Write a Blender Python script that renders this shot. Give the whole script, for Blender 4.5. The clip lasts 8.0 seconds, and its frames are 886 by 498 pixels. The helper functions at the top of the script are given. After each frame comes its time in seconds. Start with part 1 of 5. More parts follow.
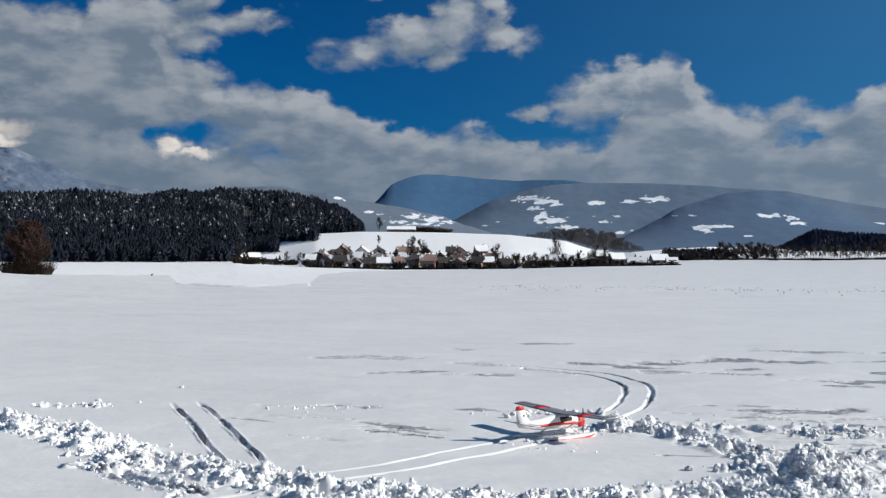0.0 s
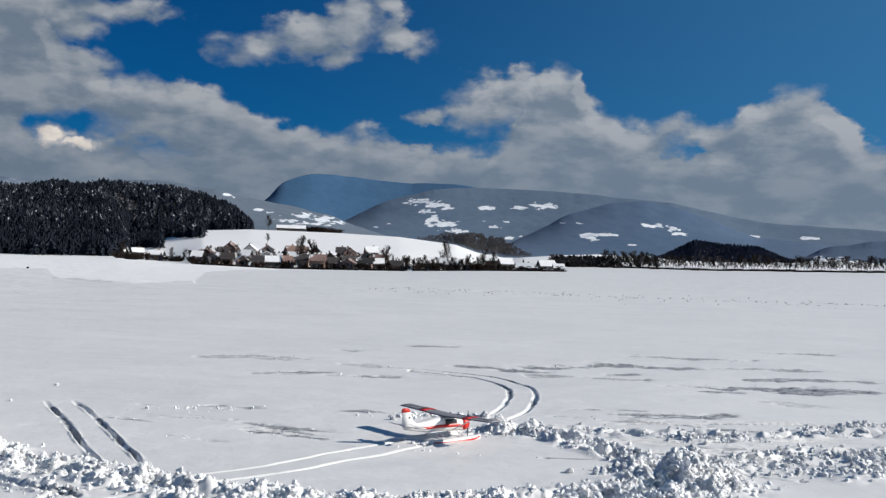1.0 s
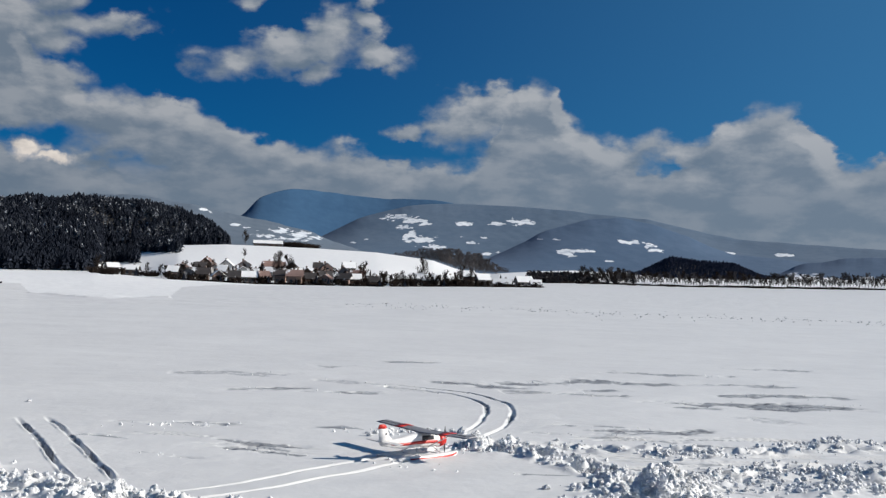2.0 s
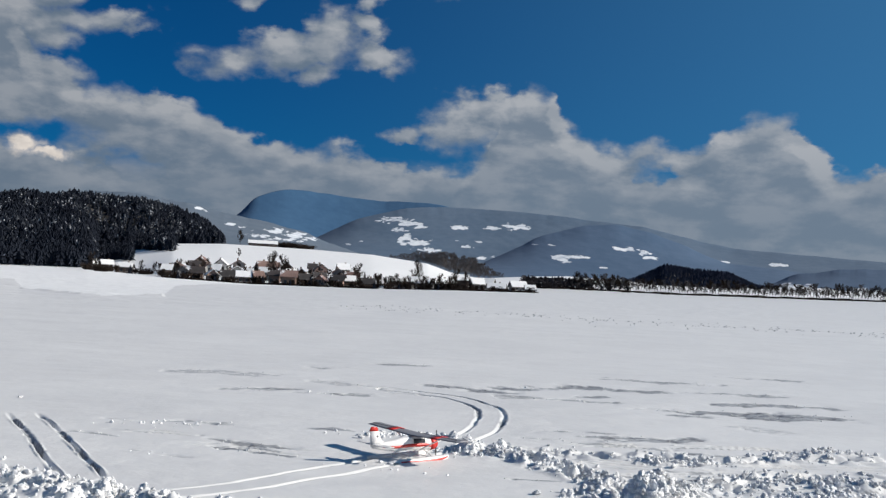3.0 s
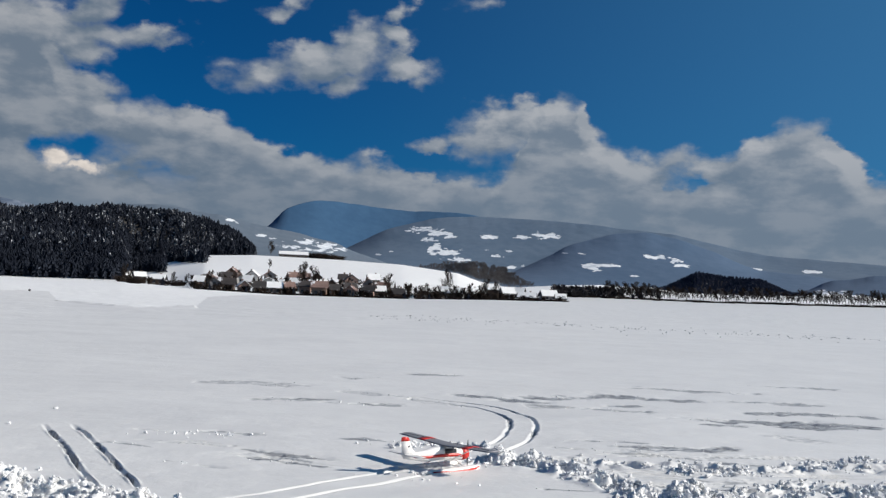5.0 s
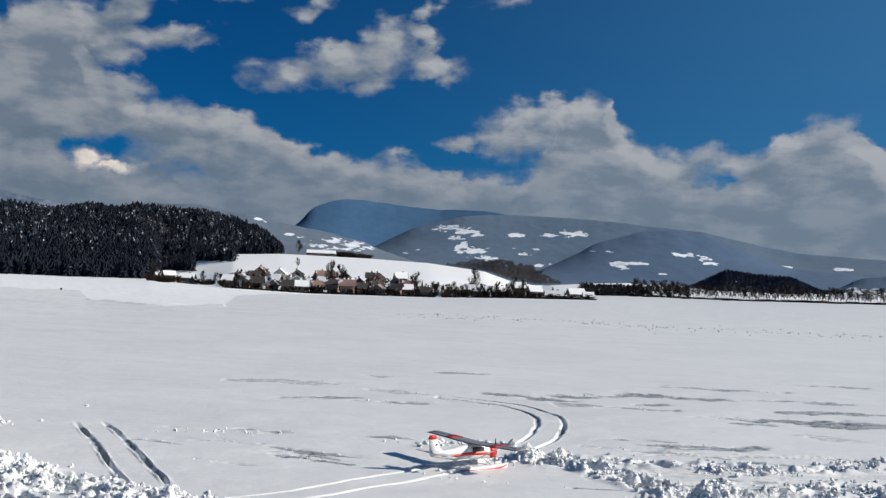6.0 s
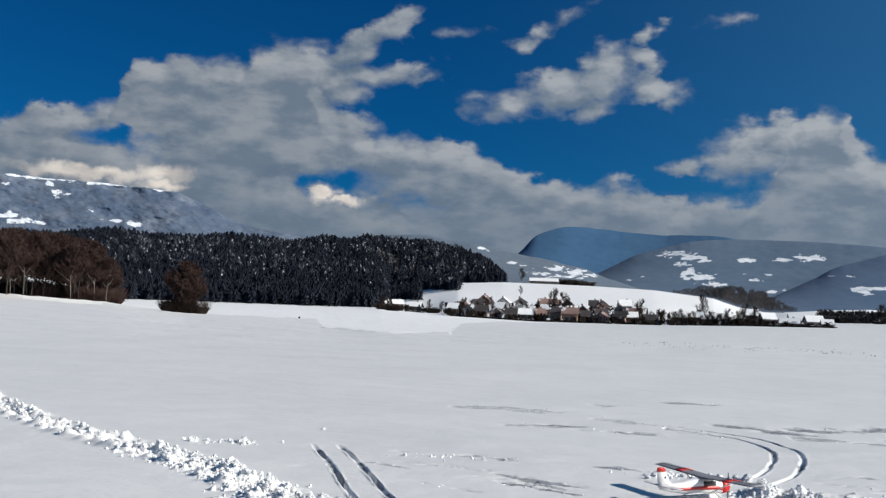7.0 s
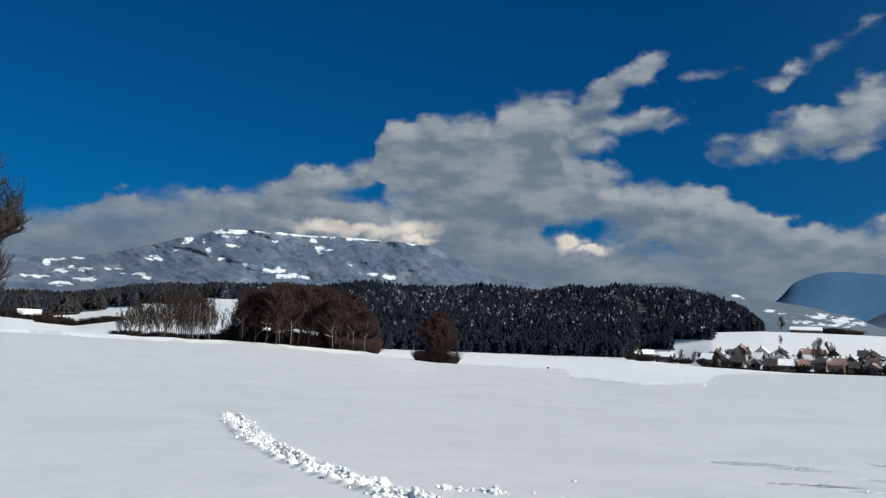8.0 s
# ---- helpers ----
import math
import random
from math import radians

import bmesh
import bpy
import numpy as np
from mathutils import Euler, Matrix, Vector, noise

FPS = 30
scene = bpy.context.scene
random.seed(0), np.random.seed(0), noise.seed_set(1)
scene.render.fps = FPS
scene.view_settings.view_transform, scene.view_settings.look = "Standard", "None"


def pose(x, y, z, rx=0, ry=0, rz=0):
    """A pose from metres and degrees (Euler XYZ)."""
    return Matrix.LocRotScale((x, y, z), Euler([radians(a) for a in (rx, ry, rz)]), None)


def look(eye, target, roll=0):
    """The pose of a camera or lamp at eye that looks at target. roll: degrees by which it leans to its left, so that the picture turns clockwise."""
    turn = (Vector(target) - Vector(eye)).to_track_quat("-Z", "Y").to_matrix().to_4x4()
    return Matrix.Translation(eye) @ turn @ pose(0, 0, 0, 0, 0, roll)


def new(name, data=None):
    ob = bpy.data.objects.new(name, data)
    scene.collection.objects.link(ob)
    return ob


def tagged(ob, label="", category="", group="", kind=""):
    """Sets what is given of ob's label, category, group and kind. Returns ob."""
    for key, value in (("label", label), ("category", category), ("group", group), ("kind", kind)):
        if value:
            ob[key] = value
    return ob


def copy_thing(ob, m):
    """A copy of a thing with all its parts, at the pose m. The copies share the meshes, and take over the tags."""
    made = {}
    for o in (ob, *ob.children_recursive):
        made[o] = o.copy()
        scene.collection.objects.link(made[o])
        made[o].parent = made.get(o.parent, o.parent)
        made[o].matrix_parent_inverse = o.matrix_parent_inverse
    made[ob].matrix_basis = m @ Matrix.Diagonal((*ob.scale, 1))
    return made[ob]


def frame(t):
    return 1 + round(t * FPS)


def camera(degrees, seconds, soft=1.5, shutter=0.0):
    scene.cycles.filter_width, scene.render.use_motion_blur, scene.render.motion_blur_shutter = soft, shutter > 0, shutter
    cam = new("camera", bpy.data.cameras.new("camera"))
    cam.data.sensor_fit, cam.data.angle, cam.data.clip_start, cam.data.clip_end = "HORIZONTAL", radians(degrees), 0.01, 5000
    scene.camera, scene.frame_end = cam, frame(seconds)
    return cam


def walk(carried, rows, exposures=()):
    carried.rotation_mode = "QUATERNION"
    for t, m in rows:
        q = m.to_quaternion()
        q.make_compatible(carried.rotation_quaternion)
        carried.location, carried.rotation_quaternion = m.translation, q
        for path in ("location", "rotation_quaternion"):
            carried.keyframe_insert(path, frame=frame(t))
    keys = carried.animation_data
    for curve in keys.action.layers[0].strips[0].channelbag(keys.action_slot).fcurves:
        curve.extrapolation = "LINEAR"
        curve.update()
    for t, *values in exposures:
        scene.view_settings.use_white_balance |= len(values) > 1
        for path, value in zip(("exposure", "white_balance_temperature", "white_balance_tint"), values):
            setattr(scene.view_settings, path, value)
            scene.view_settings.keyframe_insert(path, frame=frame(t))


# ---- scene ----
EYE = Vector((0.0, 0.0, 1.8))
cam = camera(47.97, 8.0, soft=1.35)


def view(t, yaw, pitch, roll):
    """A row of the walk: the camera is held in one place and turned."""
    y, p = radians(yaw), radians(pitch)
    way = Vector((-math.sin(y) * math.cos(p), math.cos(y) * math.cos(p), math.sin(p)))
    return (t, look(EYE, EYE + way * 10, roll))


walk(cam, [
    view(0.0, 0.00, 0.65, 0.00),
    view(0.5, -5.03, 0.35, 0.20),
    view(1.0, -6.30, 0.84, 1.51),
    view(1.5, -6.46, 1.33, 1.66),
    view(2.0, -7.57, 1.78, 1.66),
    view(2.2, -7.73, 1.76, 1.94),
    view(3.3, -7.91, 2.08, 2.88),
    view(3.5, -7.97, 2.11, 2.91),
    view(4.0, -7.71, 2.09, 2.73),
    view(4.5, -6.79, 2.47, 2.38),
    view(4.7, -6.51, 2.47, 2.35),
    view(5.8, -4.98, 2.46, 2.30),
    view(6.0, -4.56, 2.31, 2.26),
    view(6.5, -0.36, 2.48, 1.87),
    view(6.8, 4.50, 2.90, 1.95),
    view(7.0, 8.25, 3.43, 2.07),
    view(7.2, 11.98, 4.06, 2.06),
    view(7.5, 16.45, 4.65, 1.80),
    view(8.0, 22.53, 5.77, 2.16),
], exposures=[(0.0, 0.33, 6330, 9), (1.0, 0.31, 6450, 10), (2.0, 0.30, 6500, 10), (6.0, 0.30, 6500, 10), (7.0, 0.31, 6430, 9), (8.0, 0.32, 6350, 6)])

# ---- sun ----
SUN_AZ, SUN_EL = 98.0, 28.0
sun_way = Vector((math.sin(radians(SUN_AZ)) * math.cos(radians(SUN_EL)), math.cos(radians(SUN_AZ)) * math.cos(radians(SUN_EL)), math.sin(radians(SUN_EL))))
sun_data = bpy.data.lights.new("sun", "SUN")
sun_data.energy, sun_data.angle, sun_data.color = 4.6, radians(0.53), (1.0, 0.945, 0.865)
sun = new("sun", sun_data)
sun.matrix_world = look(sun_way * 100, (0, 0, 0))


# ---- node helpers ----
def math_node(tree, operation, a, b=None, c=None, clamp=False):
    n = tree.nodes.new("ShaderNodeMath")
    n.operation, n.use_clamp = operation, clamp
    for i, v in enumerate((a, b, c)):
        if v is None:
            continue
        if isinstance(v, (int, float)):
            n.inputs[i].default_value = v
        else:
            tree.links.new(v, n.inputs[i])
    return n.outputs[0]


def vector_node(tree, operation, a, b=None, c=None):
    n = tree.nodes.new("ShaderNodeVectorMath")
    n.operation = operation
    for i, v in enumerate((a, b, c)):
        if v is None:
            continue
        if isinstance(v, (tuple, list)):
            n.inputs[i].default_value = v
        else:
            tree.links.new(v, n.inputs[i])
    return n.outputs["Value"] if operation in ("LENGTH", "DOT_PRODUCT") else n.outputs[0]


def noise_node(tree, vector, scale, detail=4.0, rough=0.55):
    n = tree.nodes.new("ShaderNodeTexNoise")
    n.inputs["Scale"].default_value, n.inputs["Detail"].default_value, n.inputs["Roughness"].default_value = scale, detail, rough
    if vector is not None:
        tree.links.new(vector, n.inputs["Vector"])
    return n.outputs["Fac"]


def ramp_node(tree, fac, lo, hi, a=0.0, b=1.0):
    n = tree.nodes.new("ShaderNodeMapRange")
    n.interpolation_type = "SMOOTHSTEP"
    for key, v in (("From Min", lo), ("From Max", hi), ("To Min", a), ("To Max", b)):
        n.inputs[key].default_value = v
    tree.links.new(fac, n.inputs["Value"])
    return n.outputs["Result"]


def mix_colour(tree, fac, a, b):
    n = tree.nodes.new("ShaderNodeMix")
    n.data_type = "RGBA"
    for i, v in ((0, fac), (6, a), (7, b)):
        if isinstance(v, (int, float)):
            n.inputs[i].default_value = v
        elif isinstance(v, tuple):
            n.inputs[i].default_value = (*v, 1.0)
        else:
            tree.links.new(v, n.inputs[i])
    return n.outputs[2]


# ---- sky with its clouds, in degrees of azimuth and elevation ----
# the upper edge of the long bank over the mountains
BANK_TOP = [(-50, 6.2), (-46, 6.4), (-43.4, 6.8), (-41.2, 7.9), (-37.2, 8.4), (-33.5, 8.65), (-32, 9.5), (-31, 10.1), (-27.6, 10.6), (-26.7, 10.9), (-26.2, 12.7), (-25.4, 13.3), (-22.3, 13.4), (-20.6, 13.8),
            (-20.1, 13.2), (-19.5, 14.3), (-18, 14.6), (-16.4, 14.4), (-15.2, 11.6), (-13, 10.3), (-12.3, 9.7), (-10.6, 10.0), (-7, 9.45), (-4.7, 8.4), (-2.7, 7.65), (0.5, 7.3), (1.5, 7.6), (3.8, 6.85),
            (6.6, 6.7), (8.9, 6.5), (10.2, 8.2), (10.9, 10.2), (11.9, 11.3), (13.8, 11.1), (14.3, 9.7), (15.2, 9.0), (16.5, 8.3), (18, 8.3), (19.5, 8.8), (20.5, 8.4), (22.1, 8.15), (22.8, 8.9), (24, 9.4), (25.1, 10.2),
            (27.2, 9.9), (28.0, 8.3), (29.6, 6.9), (31.5, 7.2), (36, 6.6), (46, 6.4)]
# single clouds and lobes: azimuth, elevation, half width, half height, tilt
CLOUDS = [(-4.6, 11.6, 2.7, 0.75, 4), (-1.0, 12.5, 4.6, 0.95, 10), (-6.4, 12.2, 1.1, 0.3, 0), (-2.2, 12.9, 2.2, 0.95, 12), (0.9, 13.5, 2.1, 1.75, 30), (3.6, 12.6, 2.0, 0.8, -4), (0.0, 11.5, 1.5, 0.7, 10), (2.6, 14.4, 1.5, 0.6, -20), (3.0, 15.6, 1.2, 0.45, 30),
          (-13.6, 14.6, 2.4, 0.9, 35), (-11.4, 16.0, 1.7, 0.75, 25), (-12.8, 13.1, 3.3, 0.75, 6), (-10.4, 13.5, 1.3, 0.35, 20), (-16.5, 13.2, 2.4, 1.5, 0), (8.6, 9.2, 2.7, 1.6, 22), (10.6, 9.3, 2.6, 2.0, 0), (5.5, 8.5, 1.7, 0.5, 12), (-14.8, 12.4, 1.8, 1.3, 0), (-13.6, 10.4, 1.6, 0.7, -15),
          (-4.0, 15.2, 1.2, 0.5, 15), (-3.0, 16.0, 1.0, 0.35, 35), (-1.2, 17.0, 1.7, 0.17, 28), (0.8, 17.8, 1.3, 0.14, 25), (7.9, 16.2, 1.1, 0.3, 10), (-7.8, 15.7, 0.9, 0.2, 10), (1.6, 7.5, 1.0, 0.35, 0), (8.3, 6.4, 1.2, 0.4, 0)]
# gaps where the blue shows through the bank
CLOUD_GAPS = [(-14.8, 6.95, 2.4, 0.7, 0), (-10.5, 5.8, 1.6, 0.5, 0), (20.0, 6.75, 1.5, 0.5, 0), (-26.7, 8.7, 1.5, 0.6, 0)]


def cloud_group():
    """How deep a direction, as (azimuth, elevation, 0) in degrees, lies inside the clouds."""
    g = bpy.data.node_groups.new("cloud_field", "ShaderNodeTree")
    g.interface.new_socket("Direction", in_out="INPUT", socket_type="NodeSocketVector")
    g.interface.new_socket("Field", in_out="OUTPUT", socket_type="NodeSocketFloat")
    start, end = g.nodes.new("NodeGroupInput"), g.nodes.new("NodeGroupOutput")
    uv = start.outputs[0]
    flow = g.nodes.new("ShaderNodeTexNoise")
    flow.inputs["Scale"].default_value, flow.inputs["Detail"].default_value, flow.inputs["Roughness"].default_value = 0.55, 4.0, 0.55
    g.links.new(vector_node(g, "MULTIPLY", uv, (0.8, 1.3, 1.0)), flow.inputs["Vector"])
    bent = vector_node(g, "ADD", uv, vector_node(g, "MULTIPLY_ADD", flow.outputs["Color"], (2.2, 1.3, 0.0), (-1.1, -0.65, 0.0)))
    parts = g.nodes.new("ShaderNodeSeparateXYZ")
    g.links.new(bent, parts.inputs[0])
    edge = g.nodes.new("ShaderNodeFloatCurve")
    curve = edge.mapping.curves[0]
    rows = [((az + 50) / 96, el / 20) for az, el in BANK_TOP]
    curve.points[0].location, curve.points[1].location = rows[0], rows[-1]
    for row in rows[1:-1]:
        curve.points.new(*row)
    for p in curve.points:
        p.handle_type = "VECTOR"
    edge.mapping.update()
    g.links.new(math_node(g, "MULTIPLY_ADD", parts.outputs[0], 1 / 96, 50 / 96, clamp=True), edge.inputs["Value"])
    field = math_node(g, "SUBTRACT", math_node(g, "MULTIPLY", edge.outputs[0], 20.0), parts.outputs[1])

    def lobe(az, el, w, h, tilt):
        c, s = math.cos(radians(tilt)), math.sin(radians(tilt))
        along = vector_node(g, "DOT_PRODUCT", bent, (c / w, s / w, 0.0))
        across = vector_node(g, "DOT_PRODUCT", bent, (-s / h, c / h, 0.0))
        along = math_node(g, "SUBTRACT", along, (c * az + s * el) / w)
        across = math_node(g, "SUBTRACT", across, (c * el - s * az) / h)
        d = math_node(g, "SQRT", math_node(g, "MULTIPLY_ADD", along, along, math_node(g, "MULTIPLY", across, across)))
        return math_node(g, "MULTIPLY_ADD", d, -1.2 * min(h, 0.9), 1.2 * min(h, 0.9))

    for row in CLOUDS:
        field = math_node(g, "SMOOTH_MAX", field, lobe(*row), 0.25)
    for row in CLOUD_GAPS:
        field = math_node(g, "MINIMUM", field, math_node(g, "MULTIPLY_ADD", lobe(*row), -0.9, 0.30))
    billow = noise_node(g, vector_node(g, "MULTIPLY", uv, (0.9, 1.3, 1.0)), 0.85, 4.0, 0.52)
    g.links.new(math_node(g, "MULTIPLY_ADD", billow, 1.5, math_node(g, "SUBTRACT", field, 0.75)), end.inputs[0])
    return g


world = bpy.data.worlds.new("sky")
scene.world = world
world.use_nodes = True
wt = world.node_tree
wt.nodes.clear()
sky = wt.nodes.new("ShaderNodeTexSky")
sky.sky_type, sky.sun_disc = "NISHITA", False
sky.sun_elevation, sky.sun_rotation = radians(SUN_EL), radians(SUN_AZ)
sky.altitude, sky.air_density, sky.dust_density, sky.ozone_density = 1500, 1.0, 0.6, 4.0
SKY_STRENGTH = 0.041
coords = wt.nodes.new("ShaderNodeTexCoord")
split = wt.nodes.new("ShaderNodeSeparateXYZ")
wt.links.new(coords.outputs["Generated"], split.inputs[0])
azimuth = math_node(wt, "MULTIPLY", math_node(wt, "ARCTAN2", split.outputs[0], split.outputs[1]), 180 / math.pi)
elevation = math_node(wt, "MULTIPLY", math_node(wt, "ARCSINE", split.outputs[2]), 180 / math.pi)
place = wt.nodes.new("ShaderNodeCombineXYZ")
wt.links.new(azimuth, place.inputs[0])
wt.links.new(elevation, place.inputs[1])
field_group = cloud_group()


def cloud_field(vector):
    n = wt.nodes.new("ShaderNodeGroup")
    n.node_tree = field_group
    wt.links.new(vector, n.inputs[0])
    return n.outputs[0]


here = cloud_field(place.outputs[0])
above = cloud_field(vector_node(wt, "ADD", place.outputs[0], (0.45, 0.7, 0.0)))
soft = ramp_node(wt, noise_node(wt, place.outputs[0], 0.22, 2.0), 0.35, 0.65, 0.8, 2.6)
cover = ramp_node(wt, math_node(wt, "DIVIDE", here, soft), -0.12, 0.38)
cover = math_node(wt, "MULTIPLY", cover, ramp_node(wt, azimuth, -50.0, -29.0, 0.72, 0.97))
rim = ramp_node(wt, math_node(wt, "SUBTRACT", math_node(wt, "MINIMUM", here, 1.0), math_node(wt, "MINIMUM", above, 1.0)), -0.35, 1.0)
fine = noise_node(wt, vector_node(wt, "MULTIPLY", place.outputs[0], (0.6, 1.3, 1.0)), 0.55, 5.0, 0.55)
lit = math_node(wt, "MULTIPLY_ADD", rim, 0.62, ramp_node(wt, fine, 0.38, 0.66, 0.0, 0.55), clamp=True)
lit = math_node(wt, "MULTIPLY", lit, ramp_node(wt, elevation, 3.8, 9.5, 0.45, 1.0))
cloud_colour = mix_colour(wt, lit, (0.114, 0.158, 0.214), (0.340, 0.358, 0.384))
# sunlit puffs low over the high mountain
glow = None
sway = wt.nodes.new("ShaderNodeTexNoise")
sway.inputs["Scale"].default_value, sway.inputs["Detail"].default_value = 0.9, 5.0
wt.links.new(place.outputs[0], sway.inputs["Vector"])
swayed = vector_node(wt, "ADD", place.outputs[0], vector_node(wt, "MULTIPLY_ADD", sway.outputs["Color"], (2.4, 1.4, 0.0), (-1.2, -0.7, 0.0)))
for az, el, w, h in ((-28.2, 6.75, 3.6, 0.45), (-24.3, 6.9, 1.7, 0.55), (-15.4, 6.3, 1.2, 0.5), (-14.1, 5.95, 1.0, 0.35), (-24.0, 6.3, 1.3, 0.3)):
    d = vector_node(wt, "LENGTH", vector_node(wt, "MULTIPLY_ADD", swayed, (1 / w, 1 / h, 0.0), (-az / w, -el / h, 0.0)))
    glow = d if glow is None else math_node(wt, "MINIMUM", glow, d)
glow = ramp_node(wt, glow, 1.35, 0.4)
cloud_colour = mix_colour(wt, glow, cloud_colour, mix_colour(wt, ramp_node(wt, fine, 0.35, 0.6), (0.46, 0.43, 0.41), (0.72, 0.66, 0.60)))
# a grey veil of cloud low over the mountains
veil = math_node(wt, "MULTIPLY_ADD", noise_node(wt, vector_node(wt, "MULTIPLY", place.outputs[0], (0.5, 1.2, 1.0)), 0.5, 4.0, 0.55), 2.4, math_node(wt, "SUBTRACT", -1.2, elevation))
veil = ramp_node(wt, veil, -7.0, -5.3, 0.0, 0.92)
veil_colour = mix_colour(wt, fine, (0.15, 0.185, 0.24), (0.25, 0.28, 0.32))
cloud_colour = mix_colour(wt, math_node(wt, "MAXIMUM", cover, glow), veil_colour, cloud_colour)
cover = math_node(wt, "MAXIMUM", math_node(wt, "MAXIMUM", cover, glow), veil)
clear = wt.nodes.new("ShaderNodeBackground")
deep = wt.nodes.new("ShaderNodeMix")
deep.data_type, deep.blend_type = "RGBA", "MULTIPLY"
deep.inputs[0].default_value, deep.inputs[7].default_value = 1.0, (0.035, 0.53, 0.95, 1.0)
wt.links.new(sky.outputs[0], deep.inputs[6])
# thin high haze, thicker towards the sun
thin = ramp_node(wt, azimuth, -12.0, 55.0, 0.0, 0.46)
haze = mix_colour(wt, thin, deep.outputs[2], (1.9, 5.7, 9.5))
wt.links.new(haze, clear.inputs["Color"])
clear.inputs["Strength"].default_value = SKY_STRENGTH
vapour = wt.nodes.new("ShaderNodeBackground")
wt.links.new(cloud_colour, vapour.inputs["Color"])
wt.links.new(ramp_node(wt, azimuth, -48.0, 36.0, 0.82, 1.0), vapour.inputs["Strength"])
blend = wt.nodes.new("ShaderNodeMixShader")
wt.links.new(cover, blend.inputs[0])
wt.links.new(clear.outputs[0], blend.inputs[1])
wt.links.new(vapour.outputs[0], blend.inputs[2])
out = wt.nodes.new("ShaderNodeOutputWorld")
wt.links.new(blend.outputs[0], out.inputs["Surface"])


# ---- materials ----
def surface(name, a, b, scale=4.0, rough=0.7, metal=0.0, bump=0.0, bump_scale=None, island=0.0, per_object=0.0, detail=5.0, speck=None):
    """A node material of two colours mixed by grain at two scales. speck: colour, scale and threshold of spots of a third colour."""
    m = bpy.data.materials.new(name)
    m.use_nodes = True
    t = m.node_tree
    bsdf = t.nodes["Principled BSDF"]
    c = t.nodes.new("ShaderNodeTexCoord").outputs["Object"]
    coarse, fine_grain = noise_node(t, c, scale, detail), noise_node(t, c, scale * 7.3, 3.0)
    fac = math_node(t, "MULTIPLY_ADD", fine_grain, 0.4, math_node(t, "MULTIPLY", coarse, 0.6))
    fac = ramp_node(t, fac, 0.32, 0.68)
    if island or per_object:
        r = t.nodes.new("ShaderNodeNewGeometry").outputs["Random Per Island"] if island else t.nodes.new("ShaderNodeObjectInfo").outputs["Random"]
        fac = math_node(t, "MULTIPLY_ADD", math_node(t, "SUBTRACT", r, 0.5), island or per_object, fac, clamp=True)
    colour = mix_colour(t, fac, a, b)
    if speck:
        spots = ramp_node(t, noise_node(t, c, speck[1], 4.0, 0.65), speck[2], speck[2] + 0.06)
        colour = mix_colour(t, spots, colour, speck[0])
    t.links.new(colour, bsdf.inputs["Base Color"])
    bsdf.inputs["Roughness"].default_value, bsdf.inputs["Metallic"].default_value = rough, metal
    if bump:
        n = t.nodes.new("ShaderNodeBump")
        n.inputs["Strength"].default_value, n.inputs["Distance"].default_value = 1.0, bump
        t.links.new(noise_node(t, c, bump_scale or scale * 3, 6.0, 0.6), n.inputs["Height"])
        t.links.new(n.outputs[0], bsdf.inputs["Normal"])
    return m


def snow_material(name, bump, scale):
    m = surface(name, (0.84, 0.84, 0.835), (0.92, 0.92, 0.91), 0.35, rough=0.55, bump=bump, bump_scale=scale)
    m.node_tree.nodes["Principled BSDF"].inputs["Specular IOR Level"].default_value = 0.25
    return m


SNOW = snow_material("snow", 0.010, 5.0)
# grey that paints the shade of the far footprints
FOOTPRINT_SHADE = surface("footprint_shade", (0.30, 0.31, 0.325), (0.50, 0.51, 0.52), 2.5, rough=0.5, bump=0.02, bump_scale=9.0)
CRUST = surface("snow_crust", (0.715, 0.712, 0.705), (0.785, 0.783, 0.772), 0.25, rough=0.5, bump=0.010, bump_scale=6.0)


def wear_and_shade_crust(m):
    """Lets old grey ice, and the shade painted in tracks, show by the value stored in the mesh, frayed by grain."""
    t = m.node_tree
    bsdf = t.nodes["Principled BSDF"]
    fresh = bsdf.inputs["Base Color"].links[0].from_socket
    held = t.nodes.new("ShaderNodeAttribute")
    held.attribute_name = "worn_shaded"
    c = vector_node(t, "MULTIPLY", t.nodes.new("ShaderNodeTexCoord").outputs["Object"], (1.0, 1.8, 1.0))
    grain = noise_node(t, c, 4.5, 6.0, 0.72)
    ice_and_shade = ramp_node(t, math_node(t, "ADD", math_node(t, "MULTIPLY", held.outputs["Fac"], 1.1), math_node(t, "MULTIPLY_ADD", grain, 2.4, -1.72)), 0.0, 0.55)
    t.links.new(mix_colour(t, ice_and_shade, fresh, mix_colour(t, ramp_node(t, grain, 0.38, 0.62), (0.13, 0.135, 0.15), (0.46, 0.47, 0.48))), bsdf.inputs["Base Color"])


wear_and_shade_crust(CRUST)
SNOW_CLOD = surface("snow_clod", (0.70, 0.705, 0.715), (0.90, 0.90, 0.895), 3.0, rough=0.6, bump=0.008, bump_scale=40.0, island=0.5)
ROOF_SNOW = snow_material("roof_snow", 0.05, 1.0)
# dark underlay: the darkness between the trees is put into the ground colour
WOOD_UNDERLAY = surface("wood_underlay", (0.03, 0.028, 0.026), (0.07, 0.066, 0.062), 0.1, rough=1.0, speck=((0.5, 0.5, 0.52), 0.08, 0.66))
CONIFER = surface("conifer", (0.007, 0.009, 0.015), (0.020, 0.024, 0.034), 0.15, rough=0.95, island=0.9, speck=((0.20, 0.22, 0.27), 0.38, 0.66))
